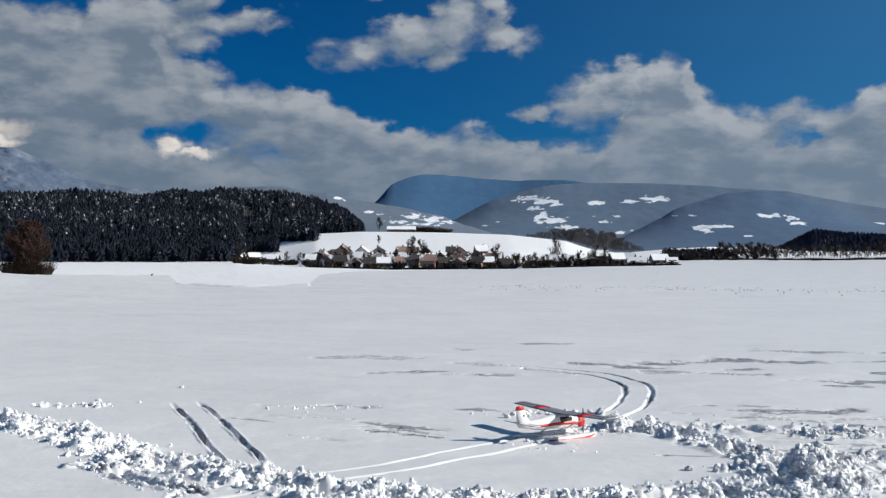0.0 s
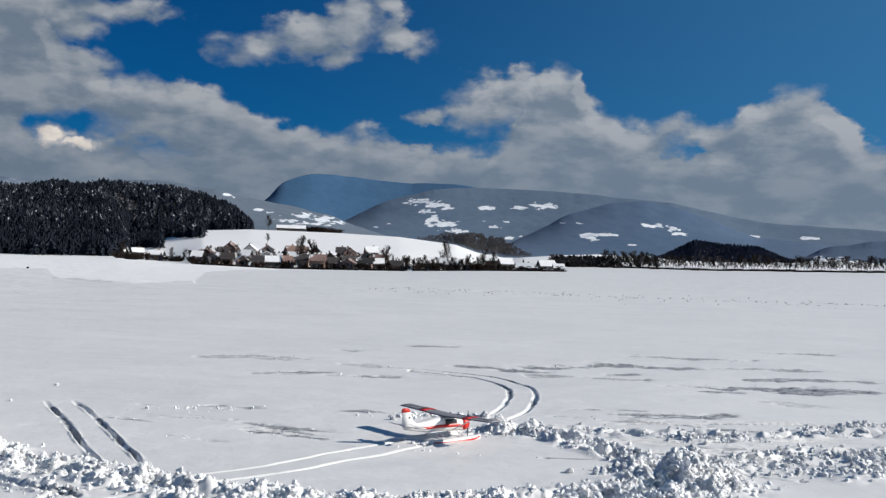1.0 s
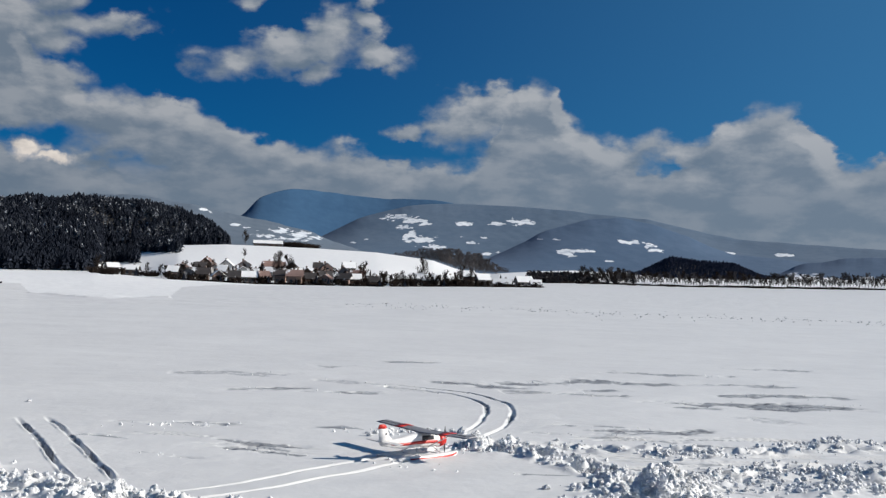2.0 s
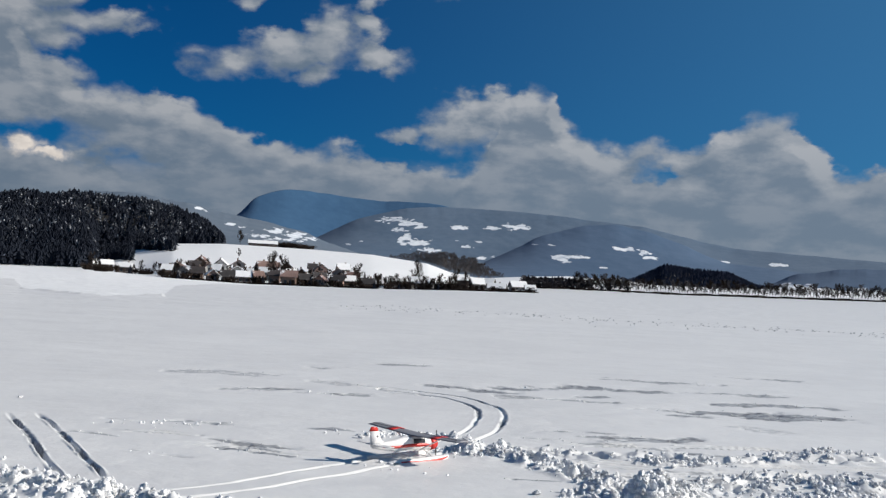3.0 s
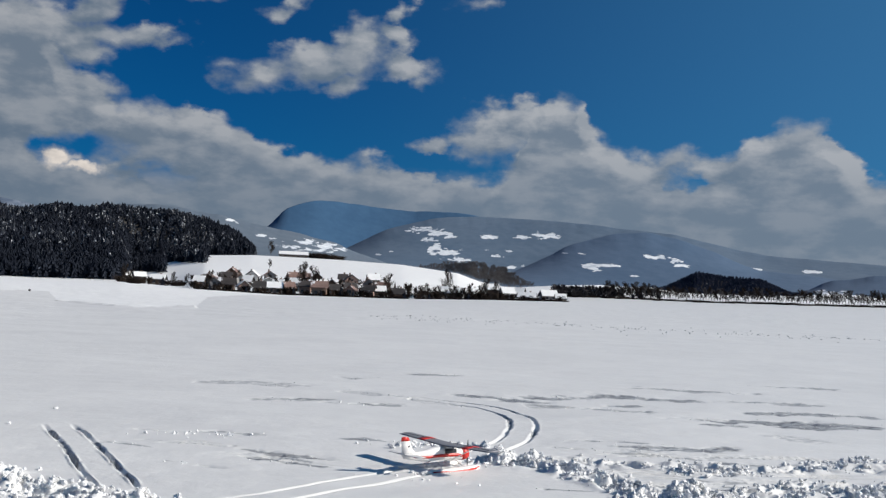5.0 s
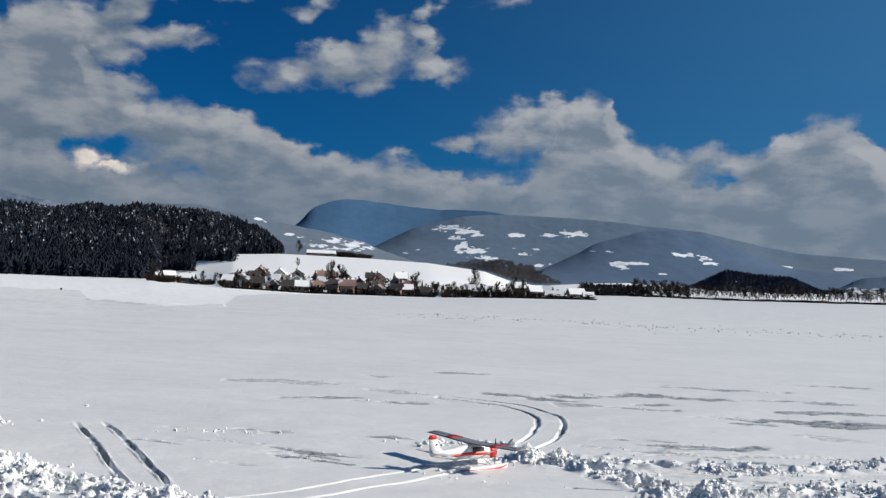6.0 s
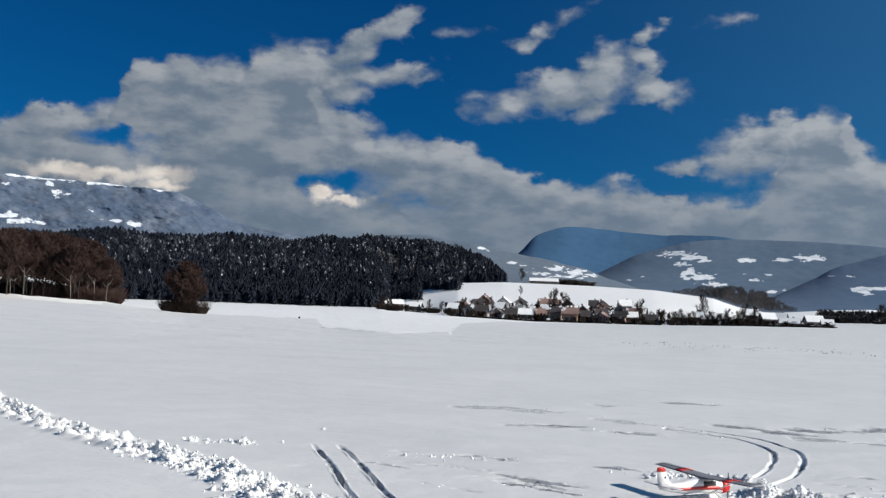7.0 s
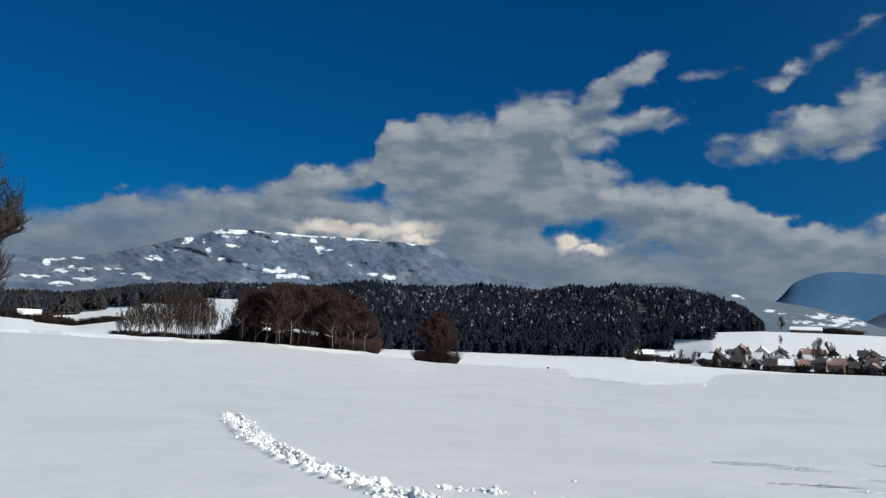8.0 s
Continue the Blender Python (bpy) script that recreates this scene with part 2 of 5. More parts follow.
FROSTED_CONIFER = surface("frosted_conifer", (0.018, 0.021, 0.028), (0.058, 0.064, 0.076), 0.2, rough=0.95, island=0.9, speck=((0.50, 0.53, 0.57), 0.5, 0.57))
LARCH = surface("bare_larch", (0.018, 0.017, 0.020), (0.046, 0.042, 0.044), 0.2, rough=0.95, island=0.8)
# the blue tint of the knoll's conifers is painted distance haze
HAZED_KNOLL_CONIFER = surface("hazed_knoll_conifer", (0.014, 0.019, 0.036), (0.026, 0.032, 0.055), 0.15, rough=0.95, island=0.6)
BARK = surface("bark", (0.032, 0.026, 0.022), (0.095, 0.08, 0.066), 1.5, rough=0.9, bump=0.02)
PALE_BARK = surface("pale_bark", (0.09, 0.08, 0.07), (0.24, 0.22, 0.19), 1.5, rough=0.9, bump=0.02)
TWIG_RED = surface("twig_red", (0.030, 0.019, 0.017), (0.068, 0.042, 0.036), 0.5, rough=0.9)
TWIG_GREY = surface("twig_grey", (0.020, 0.018, 0.017), (0.06, 0.050, 0.044), 0.5, rough=0.9)
TWIG_PALE = surface("twig_pale", (0.050, 0.047, 0.052), (0.115, 0.105, 0.108), 0.5, rough=0.9)
SHRUB = surface("shrub", (0.016, 0.012, 0.010), (0.042, 0.031, 0.025), 0.7, rough=0.95)


def mountain_material(name, a, b, scale, bump, bump_scale, streaks=0.0):
    """Woods in two tones with distance haze painted into them, and hazed snow where the mesh carries its clearing
    value, frayed by noise.
    """
    m = surface(name, a, b, scale, rough=1.0, bump=bump, bump_scale=bump_scale)
    t = m.node_tree
    bsdf = t.nodes["Principled BSDF"]
    wood = bsdf.inputs["Base Color"].links[0].from_socket
    held = t.nodes.new("ShaderNodeAttribute")
    held.attribute_name = "clearing"
    c = t.nodes.new("ShaderNodeTexCoord").outputs["Object"]
    fray = noise_node(t, c, 0.016, 5.0, 0.65)
    fray = math_node(t, "MULTIPLY_ADD", noise_node(t, c, 0.055, 4.0, 0.6), 0.5, math_node(t, "MULTIPLY", fray, 0.5))
    value = math_node(t, "MULTIPLY_ADD", fray, 5.0, math_node(t, "SUBTRACT", held.outputs["Fac"], 2.45))
    white = ramp_node(t, value, -0.05, 0.30)
    if streaks:
        thin = ramp_node(t, noise_node(t, vector_node(t, "MULTIPLY", c, (1.0, 1.0, 0.6)), 0.009, 6.0, 0.62), 0.50, 0.68, 0.0, streaks)
        white = math_node(t, "MAXIMUM", white, thin)
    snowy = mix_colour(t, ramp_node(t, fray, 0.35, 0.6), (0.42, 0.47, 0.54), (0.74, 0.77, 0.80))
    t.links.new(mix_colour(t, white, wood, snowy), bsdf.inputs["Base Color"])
    return m


for dull in (CONIFER, FROSTED_CONIFER, LARCH, HAZED_KNOLL_CONIFER, TWIG_RED, TWIG_GREY, SHRUB, WOOD_UNDERLAY):
    dull.node_tree.nodes["Principled BSDF"].inputs["Specular IOR Level"].default_value = 0.08
# blue and grey haze of the distance is painted into these base colours
HAZED_FAR_WOOD = mountain_material("hazed_far_wood", (0.026, 0.083, 0.168), (0.038, 0.104, 0.198), 0.004, 1.5, 0.012)
HAZED_MID_WOOD = mountain_material("hazed_mid_wood", (0.064, 0.110, 0.172), (0.094, 0.140, 0.202), 0.005, 1.5, 0.015)
HAZED_DIM_WOOD = mountain_material("hazed_dim_wood", (0.048, 0.094, 0.165), (0.070, 0.118, 0.194), 0.005, 1.5, 0.015)
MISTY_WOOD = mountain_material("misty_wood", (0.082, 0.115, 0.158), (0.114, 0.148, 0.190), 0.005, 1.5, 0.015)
HAZED_HIGH_WOOD = mountain_material("hazed_high_wood", (0.044, 0.075, 0.128), (0.104, 0.132, 0.182), 0.006, 6.0, 0.012, 0.12)
WALLS = [surface("plaster_" + n, tuple(v * 0.85 for v in c), c, 0.3, rough=0.85, bump=0.01) for n, c in (
    ("cream", (0.40, 0.35, 0.30)), ("ochre", (0.38, 0.25, 0.19)), ("rose", (0.36, 0.24, 0.20)), ("grey", (0.20, 0.195, 0.20)), ("white", (0.68, 0.66, 0.62)))]
TIMBER = surface("dark_timber", (0.035, 0.022, 0.016), (0.09, 0.055, 0.038), 0.6, rough=0.8, bump=0.01)
TILES = surface("roof_tiles", (0.022, 0.020, 0.021), (0.060, 0.050, 0.048), 0.4, rough=0.8, bump=0.02, per_object=0.8, speck=((0.7, 0.71, 0.73), 0.3, 0.58))
ROSE_TILES = surface("rose_roof_tiles", (0.12, 0.070, 0.058), (0.26, 0.17, 0.145), 0.4, rough=0.8, bump=0.02, per_object=0.8, speck=((0.7, 0.71, 0.73), 0.3, 0.56))
WINDOW_GLASS = surface("window_glass", (0.02, 0.022, 0.028), (0.05, 0.055, 0.065), 0.3, rough=0.15)
BRICK = surface("chimney_plaster", (0.22, 0.15, 0.12), (0.34, 0.27, 0.23), 1.0, rough=0.9)
FOAM_WHITE = surface("foam_white", (0.70, 0.68, 0.66), (0.80, 0.79, 0.78), 6.0, rough=0.45)
FOAM_RED = surface("foam_red", (0.52, 0.018, 0.012), (0.62, 0.035, 0.022), 6.0, rough=0.4)
FOAM_GREY = surface("foam_grey", (0.20, 0.20, 0.215), (0.27, 0.27, 0.285), 6.0, rough=0.5)
FOAM_DARK = surface("foam_dark", (0.020, 0.020, 0.024), (0.045, 0.045, 0.05), 6.0, rough=0.4)


# ---- mesh helpers ----
def part(name, bm, material, parent=None, label=""):
    """Links a bmesh as one mesh object under a thing or a part."""
    me = bpy.data.meshes.new(name)
    bm.to_mesh(me)
    bm.free()
    return part_of(name, me, material, parent, label)


def part_of(name, me, material, parent=None, label=""):
    for m in material if isinstance(material, (list, tuple)) else (material,):
        if len(me.materials) < (len(material) if isinstance(material, (list, tuple)) else 1):
            me.materials.append(m)
    ob = new(name, me)
    if parent is not None:
        ob.parent = parent
    if label:
        tagged(ob, label)
    return ob


def mesh_from(name, verts, faces, smooth=False):
    """A mesh from arrays of corners and of triangles or quads."""
    me = bpy.data.meshes.new(name)
    verts, faces = np.asarray(verts, np.float32), np.asarray(faces, np.int32)
    n = faces.shape[1]
    me.vertices.add(len(verts))
    me.vertices.foreach_set("co", verts.ravel())
    me.loops.add(faces.size)
    me.loops.foreach_set("vertex_index", faces.ravel())
    me.polygons.add(len(faces))
    me.polygons.foreach_set("loop_start", np.arange(0, faces.size, n, dtype=np.int32))
    me.polygons.foreach_set("use_smooth", np.full(len(faces), smooth))
    me.update(calc_edges=True)
    me.validate()
    return me


def box(bm, size, centre, bevel=0.0, turn=None):
    made = bmesh.ops.create_cube(bm, size=1.0)["verts"]
    m = Matrix.Translation(centre) @ (turn or Matrix.Identity(4)) @ Matrix.Diagonal((*size, 1))
    bmesh.ops.transform(bm, matrix=m, verts=made)
    if bevel:
        edges = list({e for v in made for e in v.link_edges})
        bmesh.ops.bevel(bm, geom=edges, offset=bevel, segments=2, affect="EDGES", profile=0.5)
    return bm


def rod(bm, a, b, r0, r1=None, sides=8):
    a, b = Vector(a), Vector(b)
    turn = (b - a).to_track_quat("Z", "Y").to_matrix().to_4x4()
    made = bmesh.ops.create_cone(bm, cap_ends=True, segments=sides, radius1=r0, radius2=r0 if r1 is None else r1, depth=(b - a).length)["verts"]
    bmesh.ops.transform(bm, matrix=Matrix.Translation((a + b) / 2) @ turn, verts=made)
    return bm


def lattice_noise(x, y, seed=0):
    """Smooth value noise on arrays, from -1 to 1."""
    xi, yi = np.floor(x).astype(np.int64), np.floor(y).astype(np.int64)
    fx, fy = x - xi, y - yi
    fx, fy = fx * fx * (3 - 2 * fx), fy * fy * (3 - 2 * fy)

    def corner(i, j):
        k = (i * 374761393 + j * 668265263 + seed * 974634777) & 0xFFFFFFFF
        k = ((k ^ (k >> 13)) * 1274126177) & 0xFFFFFFFF
        return ((k ^ (k >> 16)) & 0xFFFF) / 32767.5 - 1.0

    a, b, c, d = corner(xi, yi), corner(xi + 1, yi), corner(xi, yi + 1), corner(xi + 1, yi + 1)
    return (a * (1 - fx) + b * fx) * (1 - fy) + (c * (1 - fx) + d * fx) * fy


def fractal(x, y, seed=0, octaves=4):
    return sum(lattice_noise(x * 2.03**k, y * 2.03**k, seed + k) * 0.5**k for k in range(octaves))


# ---- the ground: elevations as seen from the camera's place, by azimuth, at three distances ----
AT_150 = np.array([(-180, -1.0), (-60, -0.2), (-46, 0.05), (-40, -0.08), (-34, -0.16), (-26.6, -0.46), (-22.6, -0.75), (-15, -1.0), (20, -1.0), (60, -0.8), (180, -1.0)])
AT_450 = np.array([(-180, 0.3), (-60, 0.8), (-46, 0.9), (-42.7, 0.65), (-40, 1.2), (-37, 1.1), (-36.2, 2.0), (-33.5, 2.3), (-32.8, 1.2), (-30, 0.9), (-26, -0.16), (-15, -0.15), (-11.7, -0.13),
                   (-7.7, -0.35), (-3, -0.5), (4, -0.45), (8.6, -0.3), (13, -0.22), (18, -0.2), (24, -0.1), (32, 0.03), (60, 0.1), (180, 0.3)])
AT_700 = np.array([(-180, 0.6), (-60, 1.1), (-46, 1.4), (-43, 1.5), (-40, 2.0), (-35, 2.5), (-30, 2.1), (-26, 1.9), (-20, 2.0), (-13, 2.0), (-12, 1.9), (-11.6, 1.5), (-11.2, 0.5), (-9.5, 0.95), (-7.3, 1.5), (-4.7, 1.64),
                   (-2, 1.62), (0.5, 1.58), (3.8, 1.46), (7, 1.1), (8.3, 0.68), (10, 0.4), (13, 0.65), (15, 0.75), (18, 0.65), (20, 0.5), (26, 0.45), (32, 0.5), (60, 0.5), (180, 0.6)])
AT_900 = np.array([(-180, 0.8), (-60, 1.4), (-46, 1.85), (-43.4, 1.85), (-41.4, 2.1), (-39.9, 2.4), (-37.8, 2.7), (-34.8, 2.8), (-33, 2.92), (-29.7, 3.05), (-26.8, 3.42), (-25, 3.28), (-22, 3.4), (-18.7, 3.35), (-16.7, 3.27), (-15.5, 3.46), (-13.6, 3.4), (-12.8, 3.66), (-11, 3.64), (-9.1, 3.52), (-7.3, 3.16), (-6.1, 2.75), (-5.4, 2.35), (-4.9, 2.0), (-4.65, 1.7), (-4.2, 1.4),
                   (-2, 1.35), (3.8, 1.2), (7, 0.9), (8.3, 0.55), (10, 0.42), (15, 0.6), (20, 0.5), (32, 0.5), (60, 0.6), (180, 0.8)])


def ease(a, b, r):
    k = np.clip((r - a) / (b - a), 0, 1)
    return k * k * (3 - 2 * k)


def ground_height(x, y):
    """The height of the broad ground, without tracks, for arrays of places."""
    x, y = np.asarray(x, float), np.asarray(y, float)
    r, az = np.hypot(x, y), np.degrees(np.arctan2(x, y))
    z150, z450, z700, z900 = (1.8 + d * np.tan(np.radians(np.interp(az, t[:, 0], t[:, 1]))) for d, t in ((150, AT_150), (450, AT_450), (700, AT_700), (900, AT_900)))
    z = z150 * ease(25, 150, r)
    z = z + (z450 - z150) * np.clip((r - 150) / 300, 0, 1) + (z700 - z450) * ease(430, 705, r) + (z900 - z700) * ease(702, 920, r)
    # the foot of the slope on which the village climbs
    z = z + 4.6 * ease(391, 452, r) * (1 - ease(460, 620, r)) * ease(-9.5, -7.0, az) * (1 - ease(3.6, 7.5, az))
    return z - z900 * 0.9 * ease(960, 1900, r)


def at(az, dist, sink=0.0):
    """A place on the ground by azimuth in degrees and distance."""
    x, y = dist * math.sin(radians(az)), dist * math.cos(radians(az))
    return Vector((x, y, float(ground_height(x, y)) - sink))


def near_line(x, y, path):
    """Distance of places from a line of points, the side, and the length along it; places far from it are given as 9 m away."""
    px, py = [p[0] for p in path], [p[1] for p in path]
    near = (x > min(px) - 0.8) & (x < max(px) + 0.8) & (y > min(py) - 0.8) & (y < max(py) + 0.8)
    whole = [np.full(x.shape, 9.0), np.zeros(x.shape), np.zeros(x.shape)]
    x, y = x[near], y[near]
    best, side, along, done = np.full(x.shape, 1e9), np.zeros(x.shape), np.zeros(x.shape), 0.0
    for (ax, ay), (bx, by) in zip(path, path[1:]):
        dx, dy = bx - ax, by - ay
        n = math.hypot(dx, dy)
        k = np.clip(((x - ax) * dx + (y - ay) * dy) / n**2, 0, 1)
        d = np.hypot(x - ax - k * dx, y - ay - k * dy)
        hit = d < best
        side = np.where(hit, np.sign(dx * (y - ay) - dy * (x - ax)), side)
        along, best, done = np.where(hit, done + k * n, along), np.where(hit, d, best), done + n
    for made, values in zip(whole, (best, side, along)):
        made[near] = values
    return whole


def smooth_path(points, steps=8):
    """A rounded line through points."""
    p = [Vector((*q, 0)) for q in points]
    p = [p[0] * 2 - p[1], *p, p[-1] * 2 - p[-2]]
    made = []
    for a, b, c, d in zip(p, p[1:], p[2:], p[3:]):
        for i in range(steps):
            t = i / steps
            v = 0.5 * (2 * b + (c - a) * t + (2 * a - 5 * b + 4 * c - d) * t**2 + (3 * b - a - 3 * c + d) * t**3)
            made.append((v.x, v.y))
    return made + [tuple(p[-2][:2])]


# tracks of the two floats, and trodden trails
RUN_TRACK = smooth_path([(-1.9, 7.6), (-0.65, 8.46), (0.1, 9.2), (0.84, 9.95), (1.45, 10.75), (1.95, 11.6), (2.33, 12.4), (2.62, 13.4), (2.74, 14.3), (2.64, 15.2), (2.25, 16.0), (1.5, 16.7)])
RUN_END = 12.1
LEFT_TRACK = smooth_path([(-3.29, 12.7), (-2.75, 11.4), (-2.30, 10.25), (-1.97, 9.41), (-1.78, 8.9)])
RUTS = [smooth_path(p) for p in ([(2.9, 11.25), (3.35, 11.35), (4.75, 11.40), (6.12, 11.28)], [(2.30, 9.98), (2.77, 9.34), (3.38, 8.86), (4.1, 8.4)], [(2.6, 10.47), (3.73, 10.22), (5.0, 10.25), (6.5, 10.15)],
                                  [(-1.3, 10.75), (-0.6, 10.7), (-0.1, 10.5)], [(-2.3, 11.6), (-1.7, 11.45), (-1.1, 11.3)])]
RUTS += [smooth_path(p) for p in ([(2.3, 9.75), (3.2, 9.6), (4.6, 9.75)], [(2.7, 10.25), (3.9, 9.9), (5.6, 9.8)], [(3.3, 9.3), (4.6, 9.05), (6.0, 8.9)])]
CROSS_TRACK = smooth_path([(-1.0, 10.9), (0.0, 10.45), (0.9, 10.25)])
TRAIL = smooth_path([(-14.3, 21.2), (-11.5, 17.6), (-9.0, 14.8), (-6.7, 12.5), (-5.0, 11.2), (-4.0, 10.35), (-3.1, 9.4), (-2.45, 8.9), (-1.8, 8.4), (-1.3, 8.0), (-0.8, 7.65), (0.05, 7.4), (0.95, 7.35), (1.7, 7.6), (2.4, 7.75), (3.2, 8.1)])
SIDE_TRAIL = smooth_path([(-3.25, 8.8), (-3.0, 8.8), (-2.5, 8.2), (-1.9, 7.7)])
LINK_TRAIL = smooth_path([(2.0, 10.95), (2.35, 10.85), (2.62, 9.95), (2.9, 9.3), (3.2, 8.4)])
EAST_TRAIL = smooth_path([(2.75, 10.9), (3.2, 10.75), (4.2, 10.6), (4.7, 10.5), (5.6, 10.7), (6.9, 10.6)])
SOUTH_TRAIL = smooth_path([(3.2, 8.6), (4.0, 9.1), (5.0, 9.5), (6.2, 9.6)])
# wind-worn streaks of old crust: both ends, half depth and strength; the first four paint shade into the side furrow
STREAKS_WEST = [(-3.27, 8.72, -3.12, 8.88, 0.05, 1.1), (-3.12, 8.88, -2.77, 8.39, 0.05, 1.2), (-2.77, 8.39, -2.39, 8.07, 0.05, 1.2), (-2.39, 8.07, -1.9, 7.75, 0.06, 1.1), (-1.96, 18.54, -1.52, 18.73, 0.446, 0.74), (-1.00, 18.28, -0.57, 18.57, 0.346, 0.74), (-0.91, 16.18, -0.27, 16.27, 0.268, 1.20), (-0.01, 15.98, 0.69, 15.75, 0.192, 1.20), (0.32, 17.50, 1.41, 16.92, 0.226, 0.68), (1.39, 16.65, 2.16, 15.77, 0.203, 0.61), (2.03, 21.68, 2.78, 21.69, 0.242, 0.94), (0.25, 20.23, 0.53, 20.03, 0.309, 0.81), (-2.04, 12.37, -0.98, 12.30, 0.157, 0.81), (-2.45, 11.40, -1.88, 11.04, 0.066, 1.08), (-1.59, 10.33, -1.02, 10.00, 0.053, 0.81), (-0.87, 11.09, -0.53, 10.81, 0.092, 0.94), (-0.53, 10.81, -0.05, 10.65, 0.088, 0.94), (-0.85, 10.62, -0.04, 10.22, 0.083, 1.20), (0.34, 11.97, 0.67, 11.91, 0.146, 1.08)]
STREAKS_NORTH = [(2.40, 17.52, 3.41, 16.92, 0.268, 1.12), (3.65, 17.60, 5.20, 18.13, 0.297, 1.01), (5.35, 18.25, 6.27, 17.88, 0.394, 1.01), (3.67, 16.11, 4.72, 15.76, 0.357, 0.84), (4.97, 16.60, 5.18, 16.63, 0.198, 1.01), (6.29, 19.85, 8.47, 19.27, 0.288, 0.90), (9.58, 21.19, 9.87, 21.11, 0.237, 0.90), (10.43, 21.08, 10.89, 21.03, 0.244, 0.90), (5.48, 14.96, 6.38, 14.70, 0.279, 1.01), (5.70, 14.24, 5.99, 14.20, 0.207, 1.01), (7.49, 17.66, 8.02, 17.73, 0.245, 0.90), (8.28, 17.57, 8.77, 17.45, 0.333, 0.90), (7.15, 15.95, 7.45, 15.91, 0.202, 1.12), (7.69, 16.10, 8.90, 16.07, 0.287, 1.01), (6.65, 14.79, 8.12, 14.66, 0.357, 1.12)]
STREAKS_EAST = [(6.79, 14.40, 7.58, 14.34, 0.226, 1.12), (7.94, 14.85, 9.24, 14.97, 0.097, 0.78), (2.86, 12.17, 3.39, 12.54, 0.071, 0.34), (3.34, 12.34, 3.95, 12.19, 0.108, 0.90), (3.56, 11.98, 4.83, 11.97, 0.176, 1.12), (3.53, 11.76, 4.54, 11.77, 0.136, 1.12), (2.70, 11.80, 3.71, 11.43, 0.064, 0.78), (3.71, 11.43, 4.31, 11.17, 0.063, 0.78), (6.17, 13.27, 6.22, 12.83, 0.228, 0.67), (4.96, 11.49, 5.85, 11.20, 0.069, 0.90), (4.45, 11.02, 5.32, 10.82, 0.063, 0.90), (2.79, 9.44, 3.67, 9.51, 0.066, 1.12), (2.08, 9.26, 2.45, 9.21, 0.039, 1.01), (3.85, 9.37, 4.42, 9.35, 0.068, 1.12), (3.74, 9.10, 4.59, 8.77, 0.064, 1.01)]
STREAKS = STREAKS_WEST + STREAKS_NORTH + STREAKS_EAST


def path_length(path):
    return sum(math.hypot(bx - ax, by - ay) for (ax, ay), (bx, by) in zip(path, path[1:]))


def worn_shaded_crust(x, y):
    """How far the crust is greyed, from 0 to 1: ragged streaks worn to old ice, and shade painted into the broken
    bottoms of the float tracks and ruts.
    """
    worn_shaded = np.zeros(x.shape)
    ragged = fractal(x * 2.2, y * 2.8, 71, 4)
    for ax, ay, bx, by, half, strength in STREAKS:
        box_in = (x > min(ax, bx) - 0.5) & (x < max(ax, bx) + 0.5) & (y > min(ay, by) - half * 2.5) & (y < max(ay, by) + half * 2.5)
        if not box_in.any():
            continue
        sx, sy = x[box_in], y[box_in]
        k = np.clip(((sx - ax) * (bx - ax) + (sy - ay) * (by - ay)) / ((bx - ax) ** 2 + (by - ay) ** 2), 0, 1)
        d = np.hypot((sx - ax - k * (bx - ax)) / (half * 1.6), (sy - ay - k * (by - ay)) / half) + 0.75 * ragged[box_in]
        worn_shaded[box_in] = np.maximum(worn_shaded[box_in], strength * np.clip(1.25 - d, 0, 1))
    # shade in the grooves of tracks and ruts, painted as broken dark dashes
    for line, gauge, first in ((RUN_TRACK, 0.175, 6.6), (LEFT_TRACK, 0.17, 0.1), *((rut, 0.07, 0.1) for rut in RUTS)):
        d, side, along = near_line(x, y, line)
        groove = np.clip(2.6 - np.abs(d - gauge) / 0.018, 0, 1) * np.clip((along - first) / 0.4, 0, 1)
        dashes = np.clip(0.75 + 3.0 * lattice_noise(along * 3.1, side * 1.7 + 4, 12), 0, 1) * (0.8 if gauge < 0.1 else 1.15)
        worn_shaded = np.maximum(worn_shaded, groove * dashes * (np.clip((RUN_END - along) / 1.5, 0, 1) if line is RUN_TRACK else 1.0))
    return worn_shaded


